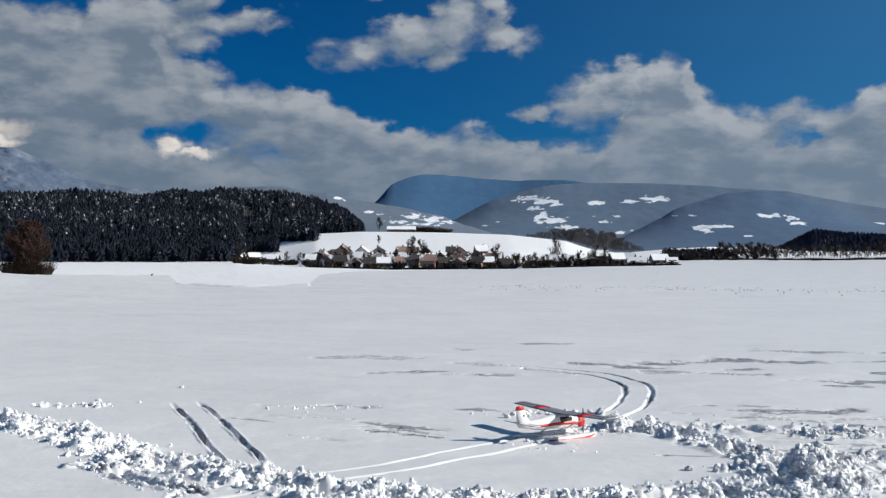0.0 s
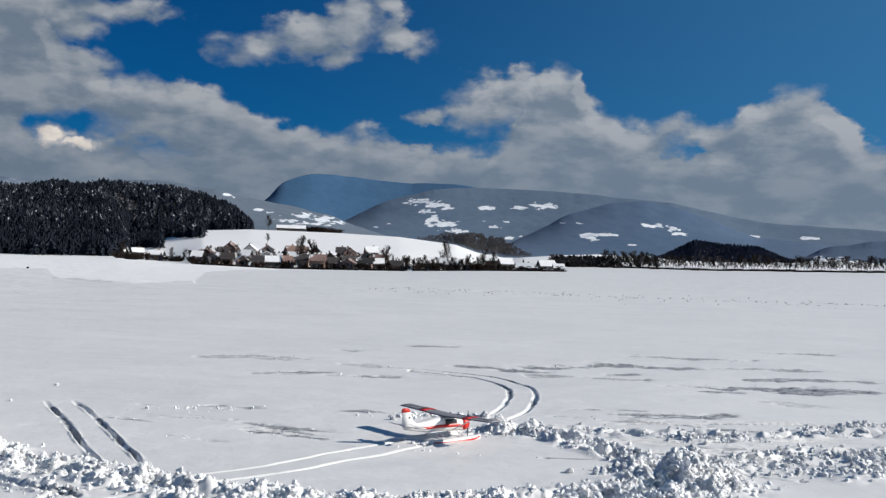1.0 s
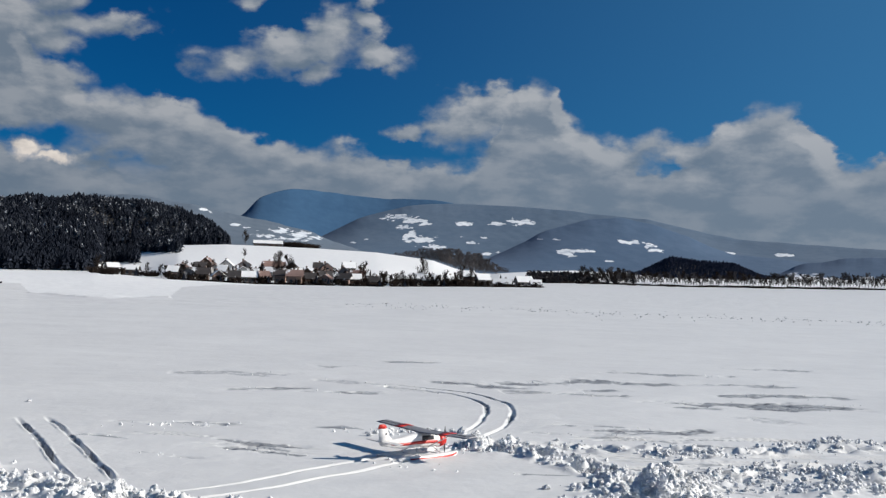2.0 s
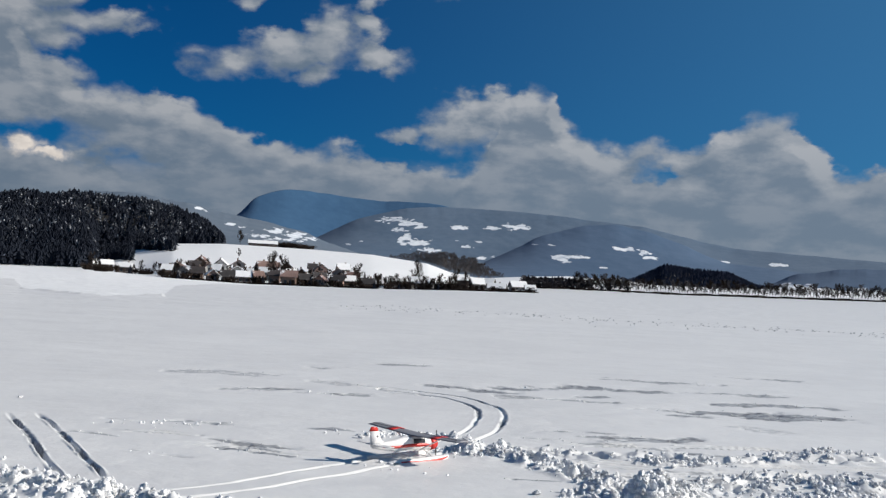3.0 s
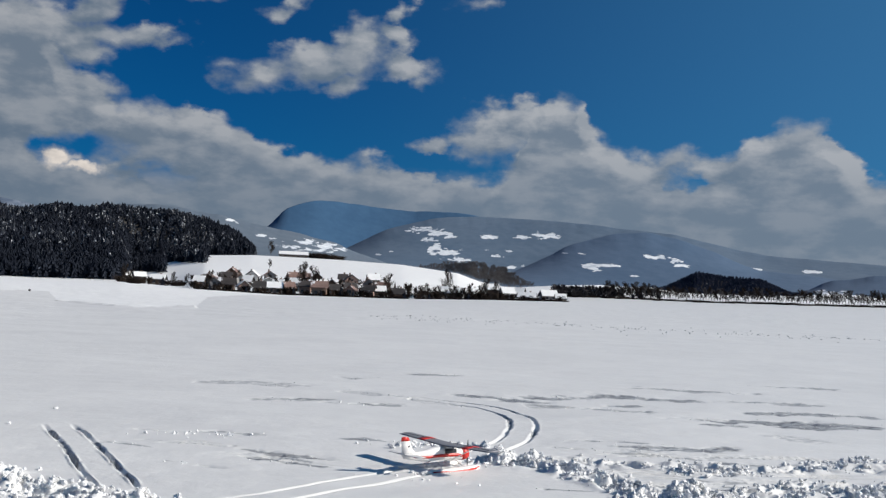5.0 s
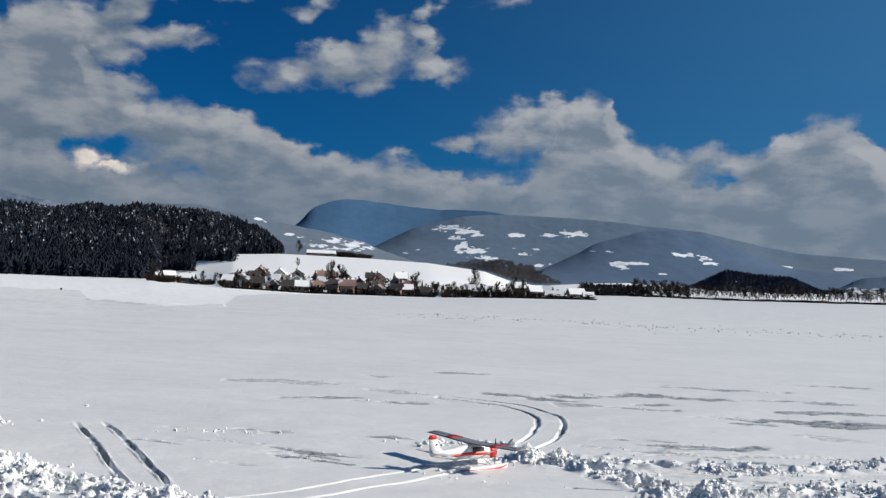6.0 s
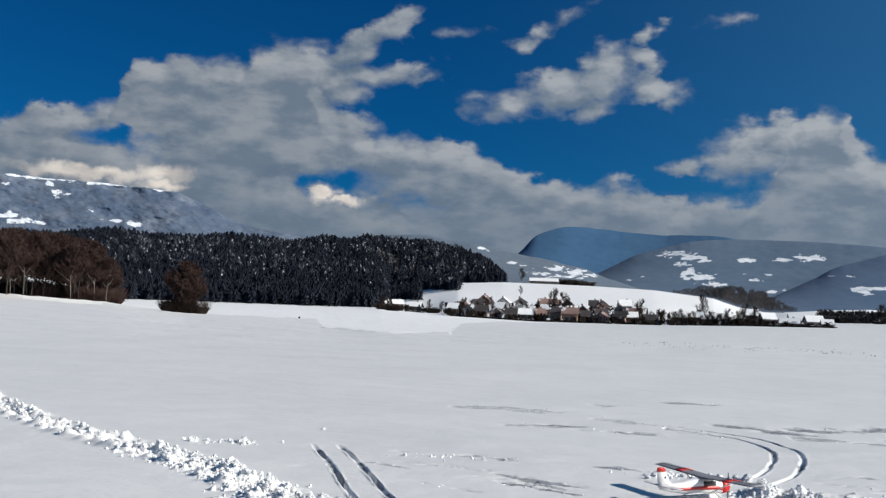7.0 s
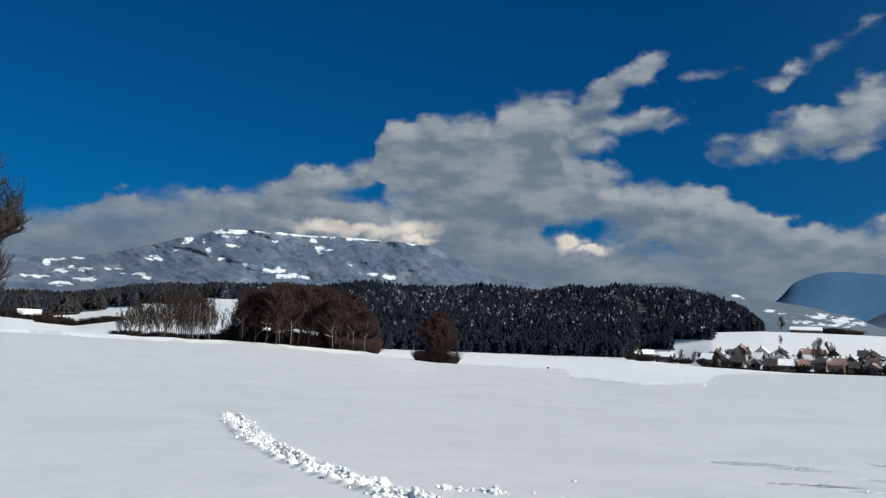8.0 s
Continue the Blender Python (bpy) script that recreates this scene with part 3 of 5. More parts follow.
def snow_detail(x, y):
    """Tracks, trails and worn patches near the camera."""
    r = np.hypot(x, y)
    z = 0.022 * fractal(x * 0.22, y * 0.5, 3, 3) + 0.006 * fractal(x * 1.3, y * 2.6, 9, 3)
    z = z * np.clip((r - 3) / 4, 0, 1) * (1 + ease(20, 80, r) * 2)
    az = np.degrees(np.arctan2(x, y))
    bank = np.interp(az, SHORE[:, 0], SHORE[:, 1])
    z = z + np.where((az > -14.9) & (az < -7.6), 0.10 * np.exp(-(((r - bank - 1.5) / 2.5) ** 2)) * (1 + 0.5 * fractal(x * 0.5, y * 0.2, 61, 3)), 0)
    z = z + np.where(az < -24, 0.55 * np.exp(-(((r - bank - 2.0) / 2.2) ** 2)) * np.clip((-24 - az) / 3, 0, 1) * (1 + 0.1 * fractal(az * 1.5, az * 0 + 2, 63, 3)), 0)
    close = (r < 27)
    xs, ys = x[close], y[close]
    add = np.zeros(xs.shape)
    jitter = 0.012 * lattice_noise(xs * 3, ys * 3, 5)
    for line, gauge, depth, wide, broken in ((RUN_TRACK, 0.175, 0.034, 0.024, 0.3), (LEFT_TRACK, 0.17, 0.085, 0.022, 0.75), (CROSS_TRACK, 0.12, 0.02, 0.03, 0.5), *((rut, 0.07, 0.045, 0.024, 0.8) for rut in RUTS)):
        d, _, along = near_line(xs, ys, line)
        d = np.abs(d + jitter - gauge)
        gaps = np.clip(1.1 - broken * 1.6 * np.clip(lattice_noise(along * 2.2, along * 0 + 3, 7) + 0.3, 0, 1), 0.2, 1)
        fade = np.clip((RUN_END - along) / 1.0, 0.0, 1) if line is RUN_TRACK else np.clip(along / 0.3, 0, 1) * np.clip((path_length(line) - along) / 0.3, 0, 1)
        add += (-depth * np.exp(-((d / wide) ** 4)) + depth * 0.25 * np.exp(-(((d - wide * 1.7) / (wide * 0.5)) ** 2))) * gaps * fade
    for line, wide, depth in ((TRAIL, 0.19, 0.10), (SIDE_TRAIL, 0.07, 0.08), (LINK_TRAIL, 0.18, 0.08), (EAST_TRAIL, 0.16, 0.06), (SOUTH_TRAIL, 0.18, 0.05)):
        d, _, along = near_line(xs, ys, line)
        lumps = fractal(xs * 6.0, ys * 6.0, 21, 4)
        add += np.exp(-((d / wide) ** 4)) * (-depth * 0.5 + depth * 1.1 * lumps) + 0.5 * depth * np.exp(-(((d - wide * 1.2) / (wide * 0.5)) ** 2)) * (0.6 + lumps)
    add -= 0.022 * worn_shaded_crust(xs, ys) * np.clip(0.4 + 1.3 * fractal(xs * 5.0, ys * 8.0, 33, 3), 0, 1)
    for px, py, w, high in ((2.10, 10.75, 0.28, 0.12), (3.05, 8.2, 0.38, 0.14), (2.85, 8.6, 0.22, 0.10), (3.45, 8.95, 0.25, 0.11), (4.05, 10.35, 0.30, 0.05), (2.6, 7.85, 0.3, 0.08), (5.4, 9.2, 0.3, 0.07), (4.75, 8.6, 0.3, 0.07), (6.3, 11.1, 0.3, 0.04)):
        d = np.hypot(xs - px, ys - py) / w
        add += high * np.exp(-(d**2)) * (0.7 + 1.1 * fractal(xs * 6, ys * 6, 41, 3))
    z[close] += add
    return z


# how far the wind-packed crust reaches before the loose, whiter snow begins
SHORE = np.array([(-180, 140), (-41, 147), (-26, 146), (-22, 150), (-18, 165), (-15.4, 165), (-14.9, 98), (-12, 82), (-7.7, 88), (-7.1, 180), (-5.5, 250), (-1, 375), (12, 385), (15, 560), (60, 570), (180, 140)], float)


def wood_edge(az):
    """The lower edge of the hill's wood, as an elevation."""
    for limit, el in ((-44.5, 0.98), (-42.5, 1.1), (-41.2, 1.4), (-39.5, 1.65), (-36.3, 1.9), (-33.3, 2.38), (-30, 1.0), (-11.7, -0.2), (-4.5, 0.3)):
        if az < limit:
            return el
    return 9.0


def build_ground():
    front = np.concatenate([np.arange(-55.0, -26.0, 0.2), np.arange(-26.0, 27.0, 0.1), np.arange(27.0, 55.01, 0.25)])
    az = np.radians(np.concatenate([np.arange(-180.0, -55.0, 5.0), front, np.arange(60.0, 180.0, 5.0)]))
    r = np.concatenate([[0.4, 1.5, 3.0, 4.5], np.exp(np.arange(math.log(5.5), math.log(7), 0.006)), np.exp(np.arange(math.log(7), math.log(13), 0.0026)), np.exp(np.arange(math.log(13), math.log(17), 0.0016)), np.exp(np.arange(math.log(17), math.log(26), 0.0052)), np.exp(np.arange(math.log(26.1), math.log(150), 0.012)), np.exp(np.linspace(math.log(151), math.log(4900), 130))])
    rr, aa = np.meshgrid(r, az, indexing="ij")
    x, y = rr * np.sin(aa), rr * np.cos(aa)
    z = ground_height(x, y) + snow_detail(x, y) * np.where(rr > 300, 0.3, 1.0)
    n, m = rr.shape
    verts = np.concatenate([np.stack([x, y, z], -1).reshape(-1, 3), [(0, 0, 0)]])
    i, j = np.meshgrid(np.arange(n - 1), np.arange(m), indexing="ij")
    k = (j + 1) % m
    quads = np.stack([i * m + j, i * m + k, (i + 1) * m + k, (i + 1) * m + j], -1).reshape(-1, 4)
    # the middle is closed with thin quads that share the centre
    j = np.arange(0, m - 1, 2)
    middle = np.stack([np.full(len(j), n * m), j, j + 1, (j + 2) % m], -1)
    me = mesh_from("ground", verts, np.concatenate([quads[:, ::-1], middle]), smooth=True)
    crusted = np.ones(len(me.polygons), np.int32)
    shore = np.interp(np.degrees(aa), SHORE[:, 0], SHORE[:, 1]) * (1 + 0.06 * fractal(np.degrees(aa) * 0.5, aa * 0, 51, 4))
    crusted[:len(quads)] = (rr < shore)[:-1].reshape(-1)
    worn_shaded = np.zeros(rr.shape, np.float32)
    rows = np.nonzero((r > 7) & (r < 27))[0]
    worn_shaded[rows] = worn_shaded_crust(x[rows], y[rows])
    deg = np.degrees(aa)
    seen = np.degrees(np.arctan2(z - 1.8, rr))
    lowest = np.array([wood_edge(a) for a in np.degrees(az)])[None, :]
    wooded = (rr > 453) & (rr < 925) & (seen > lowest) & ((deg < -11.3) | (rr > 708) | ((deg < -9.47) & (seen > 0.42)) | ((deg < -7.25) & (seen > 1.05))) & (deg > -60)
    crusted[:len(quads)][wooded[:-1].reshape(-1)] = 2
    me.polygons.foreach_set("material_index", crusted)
    me.attributes.new("worn_shaded", "FLOAT", "POINT").data.foreach_set("value", np.append(worn_shaded.reshape(-1), np.float32(0)))
    return tagged(part_of("ground", me, [SNOW, CRUST, WOOD_UNDERLAY]), "flat snow field with wind-worn crust and ski tracks", "snow field", kind="structure")


build_ground()


# ---- mountains ----
def mountain(name, label, ridge, near, far, foot, material, patches=(), seed=1, rough=0.05, step=0.05, rows=90, skew=0.0, folded=0.004):
    """A range from its foot (near, at that elevation) up to its ridge (far). patches: snowy meadows as azimuth, elevation, half width, half height."""
    ridge = np.array(ridge, float)
    az = np.arange(ridge[0, 0], ridge[-1, 0] + 0.01, step)
    weights = np.exp(-np.linspace(-2.2, 2.2, 2 * int(0.9 / step) + 1) ** 2)
    top = np.interp(az, ridge[:, 0], ridge[:, 1])
    top = np.convolve(np.pad(top, len(weights) // 2, mode="edge"), weights / weights.sum(), mode="valid") + rough * fractal(az * 0.8, az * 0 + seed, seed, 5)
    k = np.linspace(0, 1, rows)
    calm = np.convolve(np.pad(top, 40, mode="edge"), np.ones(81) / 81, mode="valid")
    el = foot + (calm[None, :] - foot) * k[:, None] + ((top - calm)[None, :]) * k[:, None] ** 4
    el = np.concatenate([el, el[-1:] - 0.4])
    a = np.broadcast_to(az, el.shape)
    folds = fractal(a * 0.7 + el * 0.6 + seed, el * 1.6, seed + 5, 4)
    d = near + (far - near) * np.concatenate([k, [1.04]])[:, None] ** 0.8 + (far - near) * folded * folds - skew * np.clip(12 - (a - a[0, 0]), 0, 12) ** 2 / 24
    d[-1] = d[-2] + 60
    x, y, z = d * np.sin(np.radians(a)), d * np.cos(np.radians(a)), 1.8 + d * np.tan(np.radians(el))
    n, m = x.shape
    i, j = np.meshgrid(np.arange(n - 1), np.arange(m - 1), indexing="ij")
    quads = np.stack([i * m + j, i * m + j + 1, (i + 1) * m + j + 1, (i + 1) * m + j], -1).reshape(-1, 4)
    me = mesh_from(name, np.stack([x, y, z], -1).reshape(-1, 3), quads, smooth=True)
    ca, ce = a.ravel(), el.ravel()
    ragged = 0.75 * fractal(ca * 2.6, ce * 6.5, seed + 11, 5)
    white = np.full(len(ca), -2.5)
    for pa, pe, w, h in patches:
        white = np.maximum(white, 0.85 - np.hypot((ca - pa) / w, (ce - pe) / h) - ragged)
    me.materials.append(material)
    me.attributes.new("clearing", "FLOAT", "POINT").data.foreach_set("value", white.astype(np.float32))
    ob = new(name, me)
    return tagged(ob, label, "mountain", kind="structure")


# snowy pastures and gullies of the high mountain: azimuth, elevation, half width, half height
HIGH_FIELDS = [(-45.4, 4.18, 0.22, 0.05), (-44.8, 4.23, 0.28, 0.07), (-44.2, 3.93, 0.18, 0.19), (-43.7, 4.06, 0.58, 0.09), (-42.8, 4.21, 0.43, 0.05), (-43.2, 3.45, 0.50, 0.09), (-42.7, 3.61, 0.58, 0.12), (-42.1, 3.64, 0.50, 0.09), (-44.7, 3.12, 0.58, 0.09), (-42.3, 3.08, 0.65, 0.14), (-43.2, 2.78, 0.72, 0.09), (-41.1, 3.70, 0.28, 0.07), (-40.4, 3.75, 0.50, 0.07), (-39.6, 3.54, 0.50, 0.09), (-39.0, 3.33, 0.36, 0.12), (-37.0, 5.43, 0.26, 0.21), (-37.6, 4.92, 0.22, 0.09), (-36.1, 5.52, 0.14, 0.19), (-35.8, 5.09, 0.14, 0.21), (-35.3, 4.67, 0.28, 0.12),
               (-38.7, 4.45, 0.43, 0.12), (-35.4, 6.26, 0.50, 0.09), (-34.8, 6.11, 0.90, 0.07), (-34.8, 5.88, 0.43, 0.07), (-34.5, 5.39, 0.50, 0.07), (-32.3, 5.74, 0.32, 0.12), (-29.7, 5.46, 0.28, 0.17), (-30.1, 5.92, 0.22, 0.12), (-29.0, 5.43, 0.28, 0.07), (-28.9, 6.24, 2.16, 0.12), (-26.9, 6.14, 1.44, 0.09), (-23.6, 6.08, 0.93, 0.12), (-31.9, 4.09, 0.72, 0.17), (-31.3, 3.86, 0.93, 0.12), (-26.5, 4.15, 0.58, 0.12), (-25.5, 3.99, 0.36, 0.09), (-30.4, 3.78, 0.58, 0.07), (-33.4, 6.26, 1.44, 0.05), (-31.8, 6.22, 1.44, 0.05), (-27.8, 4.61, 0.36, 0.07), (-33.7, 4.32, 0.22, 0.12)]
mountain("backdrop_peak", "dark blue wooded mountain under cloud", [(-7, 2.6), (-4.4, 2.9), (-3.5, 3.7), (-3.1, 4.35), (-1.7, 4.86), (-0.4, 4.95), (1.5, 4.78), (4.1, 4.56), (7.5, 4.57), (9.5, 4.0), (12, 3.6)], 4250, 4750, 1.0, HAZED_FAR_WOOD, seed=2, rough=0.03, skew=70)
mountain("backdrop_ridge", "hazy wooded mountain with snowy clearings", [(-1, 1.5), (0.8, 2.4), (2.8, 3.45), (5.4, 4.19), (7.7, 4.42), (11.3, 4.36), (14.8, 4.12), (19.3, 3.72), (20.6, 3.4), (24, 2.7), (32, 2.2), (48, 1.8)], 2900, 3700, 0.6, HAZED_MID_WOOD,
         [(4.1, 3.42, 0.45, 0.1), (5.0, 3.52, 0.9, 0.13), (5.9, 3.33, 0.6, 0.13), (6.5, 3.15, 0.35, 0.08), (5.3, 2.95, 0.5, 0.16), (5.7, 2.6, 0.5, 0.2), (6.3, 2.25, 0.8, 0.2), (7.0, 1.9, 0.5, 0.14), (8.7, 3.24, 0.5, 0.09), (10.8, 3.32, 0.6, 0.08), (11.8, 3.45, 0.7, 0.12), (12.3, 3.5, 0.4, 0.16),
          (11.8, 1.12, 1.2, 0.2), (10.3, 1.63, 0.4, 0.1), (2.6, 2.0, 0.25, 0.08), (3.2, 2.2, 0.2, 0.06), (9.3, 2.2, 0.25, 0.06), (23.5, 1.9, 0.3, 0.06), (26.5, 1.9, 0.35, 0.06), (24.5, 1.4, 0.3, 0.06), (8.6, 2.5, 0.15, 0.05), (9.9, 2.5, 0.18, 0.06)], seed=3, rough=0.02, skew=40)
mountain("backdrop_spur", "dark wooded spur with snowy clearings", [(9.5, 1.0), (11.5, 1.92), (13.25, 2.94), (15.8, 3.66), (17.7, 3.8), (19.3, 3.52), (21.8, 2.64), (23.6, 1.9), (28, 1.5), (33, 1.3)], 2300, 2800, 0.3, HAZED_DIM_WOOD,
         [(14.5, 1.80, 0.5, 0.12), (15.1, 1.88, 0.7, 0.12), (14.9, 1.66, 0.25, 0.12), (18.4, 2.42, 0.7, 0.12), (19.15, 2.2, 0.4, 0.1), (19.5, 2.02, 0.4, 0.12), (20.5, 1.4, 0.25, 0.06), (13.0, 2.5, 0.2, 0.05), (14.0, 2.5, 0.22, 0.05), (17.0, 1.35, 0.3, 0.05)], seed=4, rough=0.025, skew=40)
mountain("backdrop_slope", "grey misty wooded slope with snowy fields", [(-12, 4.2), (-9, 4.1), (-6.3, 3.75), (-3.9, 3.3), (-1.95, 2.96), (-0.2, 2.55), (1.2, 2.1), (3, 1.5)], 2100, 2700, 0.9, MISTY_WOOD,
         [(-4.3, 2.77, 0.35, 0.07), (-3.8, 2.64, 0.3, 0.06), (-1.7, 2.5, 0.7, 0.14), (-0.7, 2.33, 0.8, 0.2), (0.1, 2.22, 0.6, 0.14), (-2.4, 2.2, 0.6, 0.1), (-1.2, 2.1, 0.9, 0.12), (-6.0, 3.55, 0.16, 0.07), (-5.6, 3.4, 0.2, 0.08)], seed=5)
mountain("backdrop_high", "high mountain with wooded flanks and a snowy summit", [(-70, 2.6), (-52, 3.6), (-46.3, 4.1), (-43.5, 4.15), (-40.7, 4.7), (-38.3, 5.4), (-36.2, 5.95), (-35.2, 6.32), (-33, 6.27), (-30.5, 6.22), (-28.5, 6.2), (-25.6, 6.05), (-23.3, 5.95), (-22.4, 5.6), (-21.0, 4.9), (-19.5, 4.3), (-15.5, 3.6), (-11, 3.2), (-8, 3.0)], 3600, 4600, 1.2, HAZED_HIGH_WOOD,
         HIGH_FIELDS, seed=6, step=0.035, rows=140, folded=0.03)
mountain("backdrop_knoll", "low dark wooded hill", [(25.5, 0.6), (27.3, 1.4), (29.5, 1.75), (32, 1.8), (36, 1.5), (44, 1.1)], 1500, 1800, 0.0, HAZED_DIM_WOOD, [(27.5, 0.75, 0.7, 0.14), (31, 0.7, 0.6, 0.1)], seed=7)


# ---- conifer woods ----
def conifer_shape(rng, tiers=5, points=6, full=0.0):
    """Corners and triangles of a spruce one metre high: a stem and ragged whorls of boughs. full: how far it bulges in the middle."""
    verts, tris = [], []
    for k in range(tiers):
        low, high = 0.08 + 0.84 * k / tiers, 0.08 + 0.84 * (k + 1.9) / tiers
        wide = (0.17 * (1 - k / (tiers + 0.6)) + 0.012) * (1 + full * math.sin(math.pi * (k + 0.5) / tiers))
        base, phase = len(verts), rng.uniform(0, 6.28)
        lean = (rng.uniform(-0.025, 0.025), rng.uniform(-0.025, 0.025))
        verts.append((lean[0], lean[1], min(high, 1.0)))
        for i in range(points * 2):
            a = phase + math.pi * i / points
            r = wide * (rng.uniform(0.75, 1.35) if i % 2 == 0 else rng.uniform(0.4, 0.65))
            verts.append((r * math.cos(a) + lean[0], r * math.sin(a) + lean[1], low + (0 if i % 2 == 0 else 0.05) + rng.uniform(-0.035, 0.035)))
        for i in range(points * 2):
            tris.append((base, base + 1 + i, base + 1 + (i + 1) % (points * 2)))
    base = len(verts)
    for z in (0.0, 0.2):
        for i in range(3):
            verts.append((0.018 * math.cos(2.1 * i), 0.018 * math.sin(2.1 * i), z))
    for i in range(3):
        j = (i + 1) % 3
        tris += [(base + i, base + j, base + 3 + j), (base + i, base + 3 + j, base + 3 + i)]
    return np.array(verts), np.array(tris)


def bush_shape(rng, blades=46):
    """Corners and triangles of a bare bush or young tree one metre high: blades of twigs that fan out from the ground."""
    verts, tris = [], []
    for _ in range(blades):
        a, tilt = rng.uniform(0, 6.28), rng.random() ** 0.7
        p = Vector((math.cos(a) * 0.12 * tilt, math.sin(a) * 0.12 * tilt, rng.uniform(0, 0.45)))
        q = p + Vector((math.cos(a) * 0.34 * tilt, math.sin(a) * 0.34 * tilt, rng.uniform(0.2, 0.55)))
        side = Vector((-math.sin(a), math.cos(a), rng.uniform(-0.5, 0.5))) * rng.uniform(0.03, 0.085)
        b = len(verts)
        verts += [p[:], (q + side)[:], (q - side)[:]]
        tris.append((b, b + 1, b + 2))
    return np.array(verts), np.array(tris)


def conifer_wood(name, label, spots, seed=1, tall=(5.5, 10.5), materials=(), pick=None, bushes=0.0, category="forest"):
    """One mesh of many conifers, and some bare bushes, at the places given. pick: which of the materials a tree at a place takes."""
    rng = random.Random(seed)
    shapes = [conifer_shape(rng, full=(0.0, 0.0, 0.25, 0.5)[k % 4]) for k in range(12)]
    shrubs = [bush_shape(rng) for _ in range(6)]
    xs, ys = np.array([p[0] for p in spots]), np.array([p[1] for p in spots])
    clump = fractal(xs * 0.035, ys * 0.02, seed + 80, 3)
    allv, allt, kinds, base = [], [], [], 0
    for n, p in enumerate(spots):
        bush = rng.random() < bushes
        v, t = rng.choice(shrubs if bush else shapes)
        h, a = (tall[0] + (tall[1] - tall[0]) * min(1.15, max(0.0, 0.42 + 0.34 * clump[n] + 0.5 * (rng.random() ** 1.5 - 0.35)))), rng.uniform(0, 6.28)
        w = h * rng.uniform(1.35, 2.3) * (0.9 if bush else 1.0)
        c, s = math.cos(a) * w, math.sin(a) * w
        q = np.stack([v[:, 0] * c - v[:, 1] * s + p[0], v[:, 0] * s + v[:, 1] * c + p[1], v[:, 2] * h + p[2] - 0.3], -1)
        allv.append(q)
        allt.append(t + base)
        kinds.append(np.full(len(t), len(materials) - 1 if bush else pick(p, rng) if pick else 0, np.int32))
        base += len(v)
    me = mesh_from(name, np.concatenate(allv), np.concatenate(allt))
    me.polygons.foreach_set("material_index", np.concatenate(kinds))
    return tagged(part_of(name, me, list(materials)), label, category, kind="stuff")


def hill_pick(p, rng):
    """Dark spruces, snow-dusted ones in drifts over the upper slope, and bare larches at the far end."""
    d, az = math.hypot(p[0], p[1]), math.degrees(math.atan2(p[0], p[1]))
    seen = math.degrees(math.atan2(p[2] - 1.8, d))
    if az < -32.0 - rng.random() * 5:
        return 2 if rng.random() < 0.62 else 0
    drift = float(fractal(np.array([p[0] * 0.03]), np.array([p[1] * 0.02]), 300, 3)[0])
    return 1 if rng.random() < 0.36 * min(1.0, max(0.0, (seen - 0.6) / 1.2)) * min(1.0, max(0.0, 0.6 + drift * 1.4)) else 0


def hill_spots():
    rng, spots = random.Random(4), []
    for dist in np.exp(np.linspace(math.log(452), math.log(922), 92)):
        az = -58.0
        while az < -4.55:
            d = dist * rng.uniform(0.99, 1.01)
            p = at(az, d)
            seen = math.degrees(math.atan2(p.z - 1.8, d))
            if seen > wood_edge(az) - 0.01 and (az < -11.3 or d > 706 or (az < -9.47 and seen > 0.42) or (az < -7.25 and seen > 1.05)) and rng.random() < 0.93:
                spots.append(p)
            az += math.degrees(rng.uniform(2.0, 5.2) / dist)
    return spots


conifer_wood("hill_forest", "dense dark spruce forest on a hill, dusted with snow", hill_spots(), 5, (5.0, 10.5), (CONIFER, FROSTED_CONIFER, LARCH), hill_pick)


def band_spots(az0, az1, d0, d1, gap, seed, chance=1.0):
    rng, spots, d = random.Random(seed), [], d0
    while d < d1:
        az = az0
        while az < az1:
            if rng.random() < chance:
                spots.append(at(az + rng.uniform(-0.1, 0.1), d * rng.uniform(0.99, 1.01)))
            az += math.degrees(gap * rng.uniform(0.7, 1.3) / d)
        d += gap * 1.6
    return spots


def mound(name, label, az0, az1, dist, top, seed):
    """A wooded knoll: an earth mound and its conifers. top: azimuth and elevation of the tree tops."""
    rng, spots = random.Random(seed), []
    top = np.array(top, float)

    def height(az, d):
        low = float(ground_height(d * math.sin(radians(az)), d * math.cos(radians(az))))
        crest = 1.8 + d * math.tan(radians(float(np.interp(az, top[:, 0], top[:, 1])))) - 5.4
        k = min(1.0, max(0.0, (d - dist) / 90))
        return low - 0.3 + max(0.0, crest - low) * (k * k * (3 - 2 * k)) * (1 if d < dist + 150 else 0)

    azs, ds = np.linspace(az0, az1, 60), np.linspace(dist, dist + 160, 17)
    verts = [(d * math.sin(radians(a)), d * math.cos(radians(a)), height(a, d)) for d in ds for a in azs]
    quads = [(i * 60 + j, i * 60 + j + 1, (i + 1) * 60 + j + 1, (i + 1) * 60 + j) for i in range(16) for j in range(59)]
    tagged(part_of("ground_knoll", mesh_from("knoll", verts, quads, smooth=True), WOOD_UNDERLAY), "low earth knoll under its wood", "hill", kind="structure")
    for k in range(24):
        d, az = dist + 5 * k, az0
        while az < az1:
            spots.append(Vector((d * math.sin(radians(az)), d * math.cos(radians(az)), height(az, d))))
            az += math.degrees(rng.uniform(2.2, 4.2) / d)
    return conifer_wood(name, label, spots, seed, (3.0, 5.8), (HAZED_KNOLL_CONIFER,))


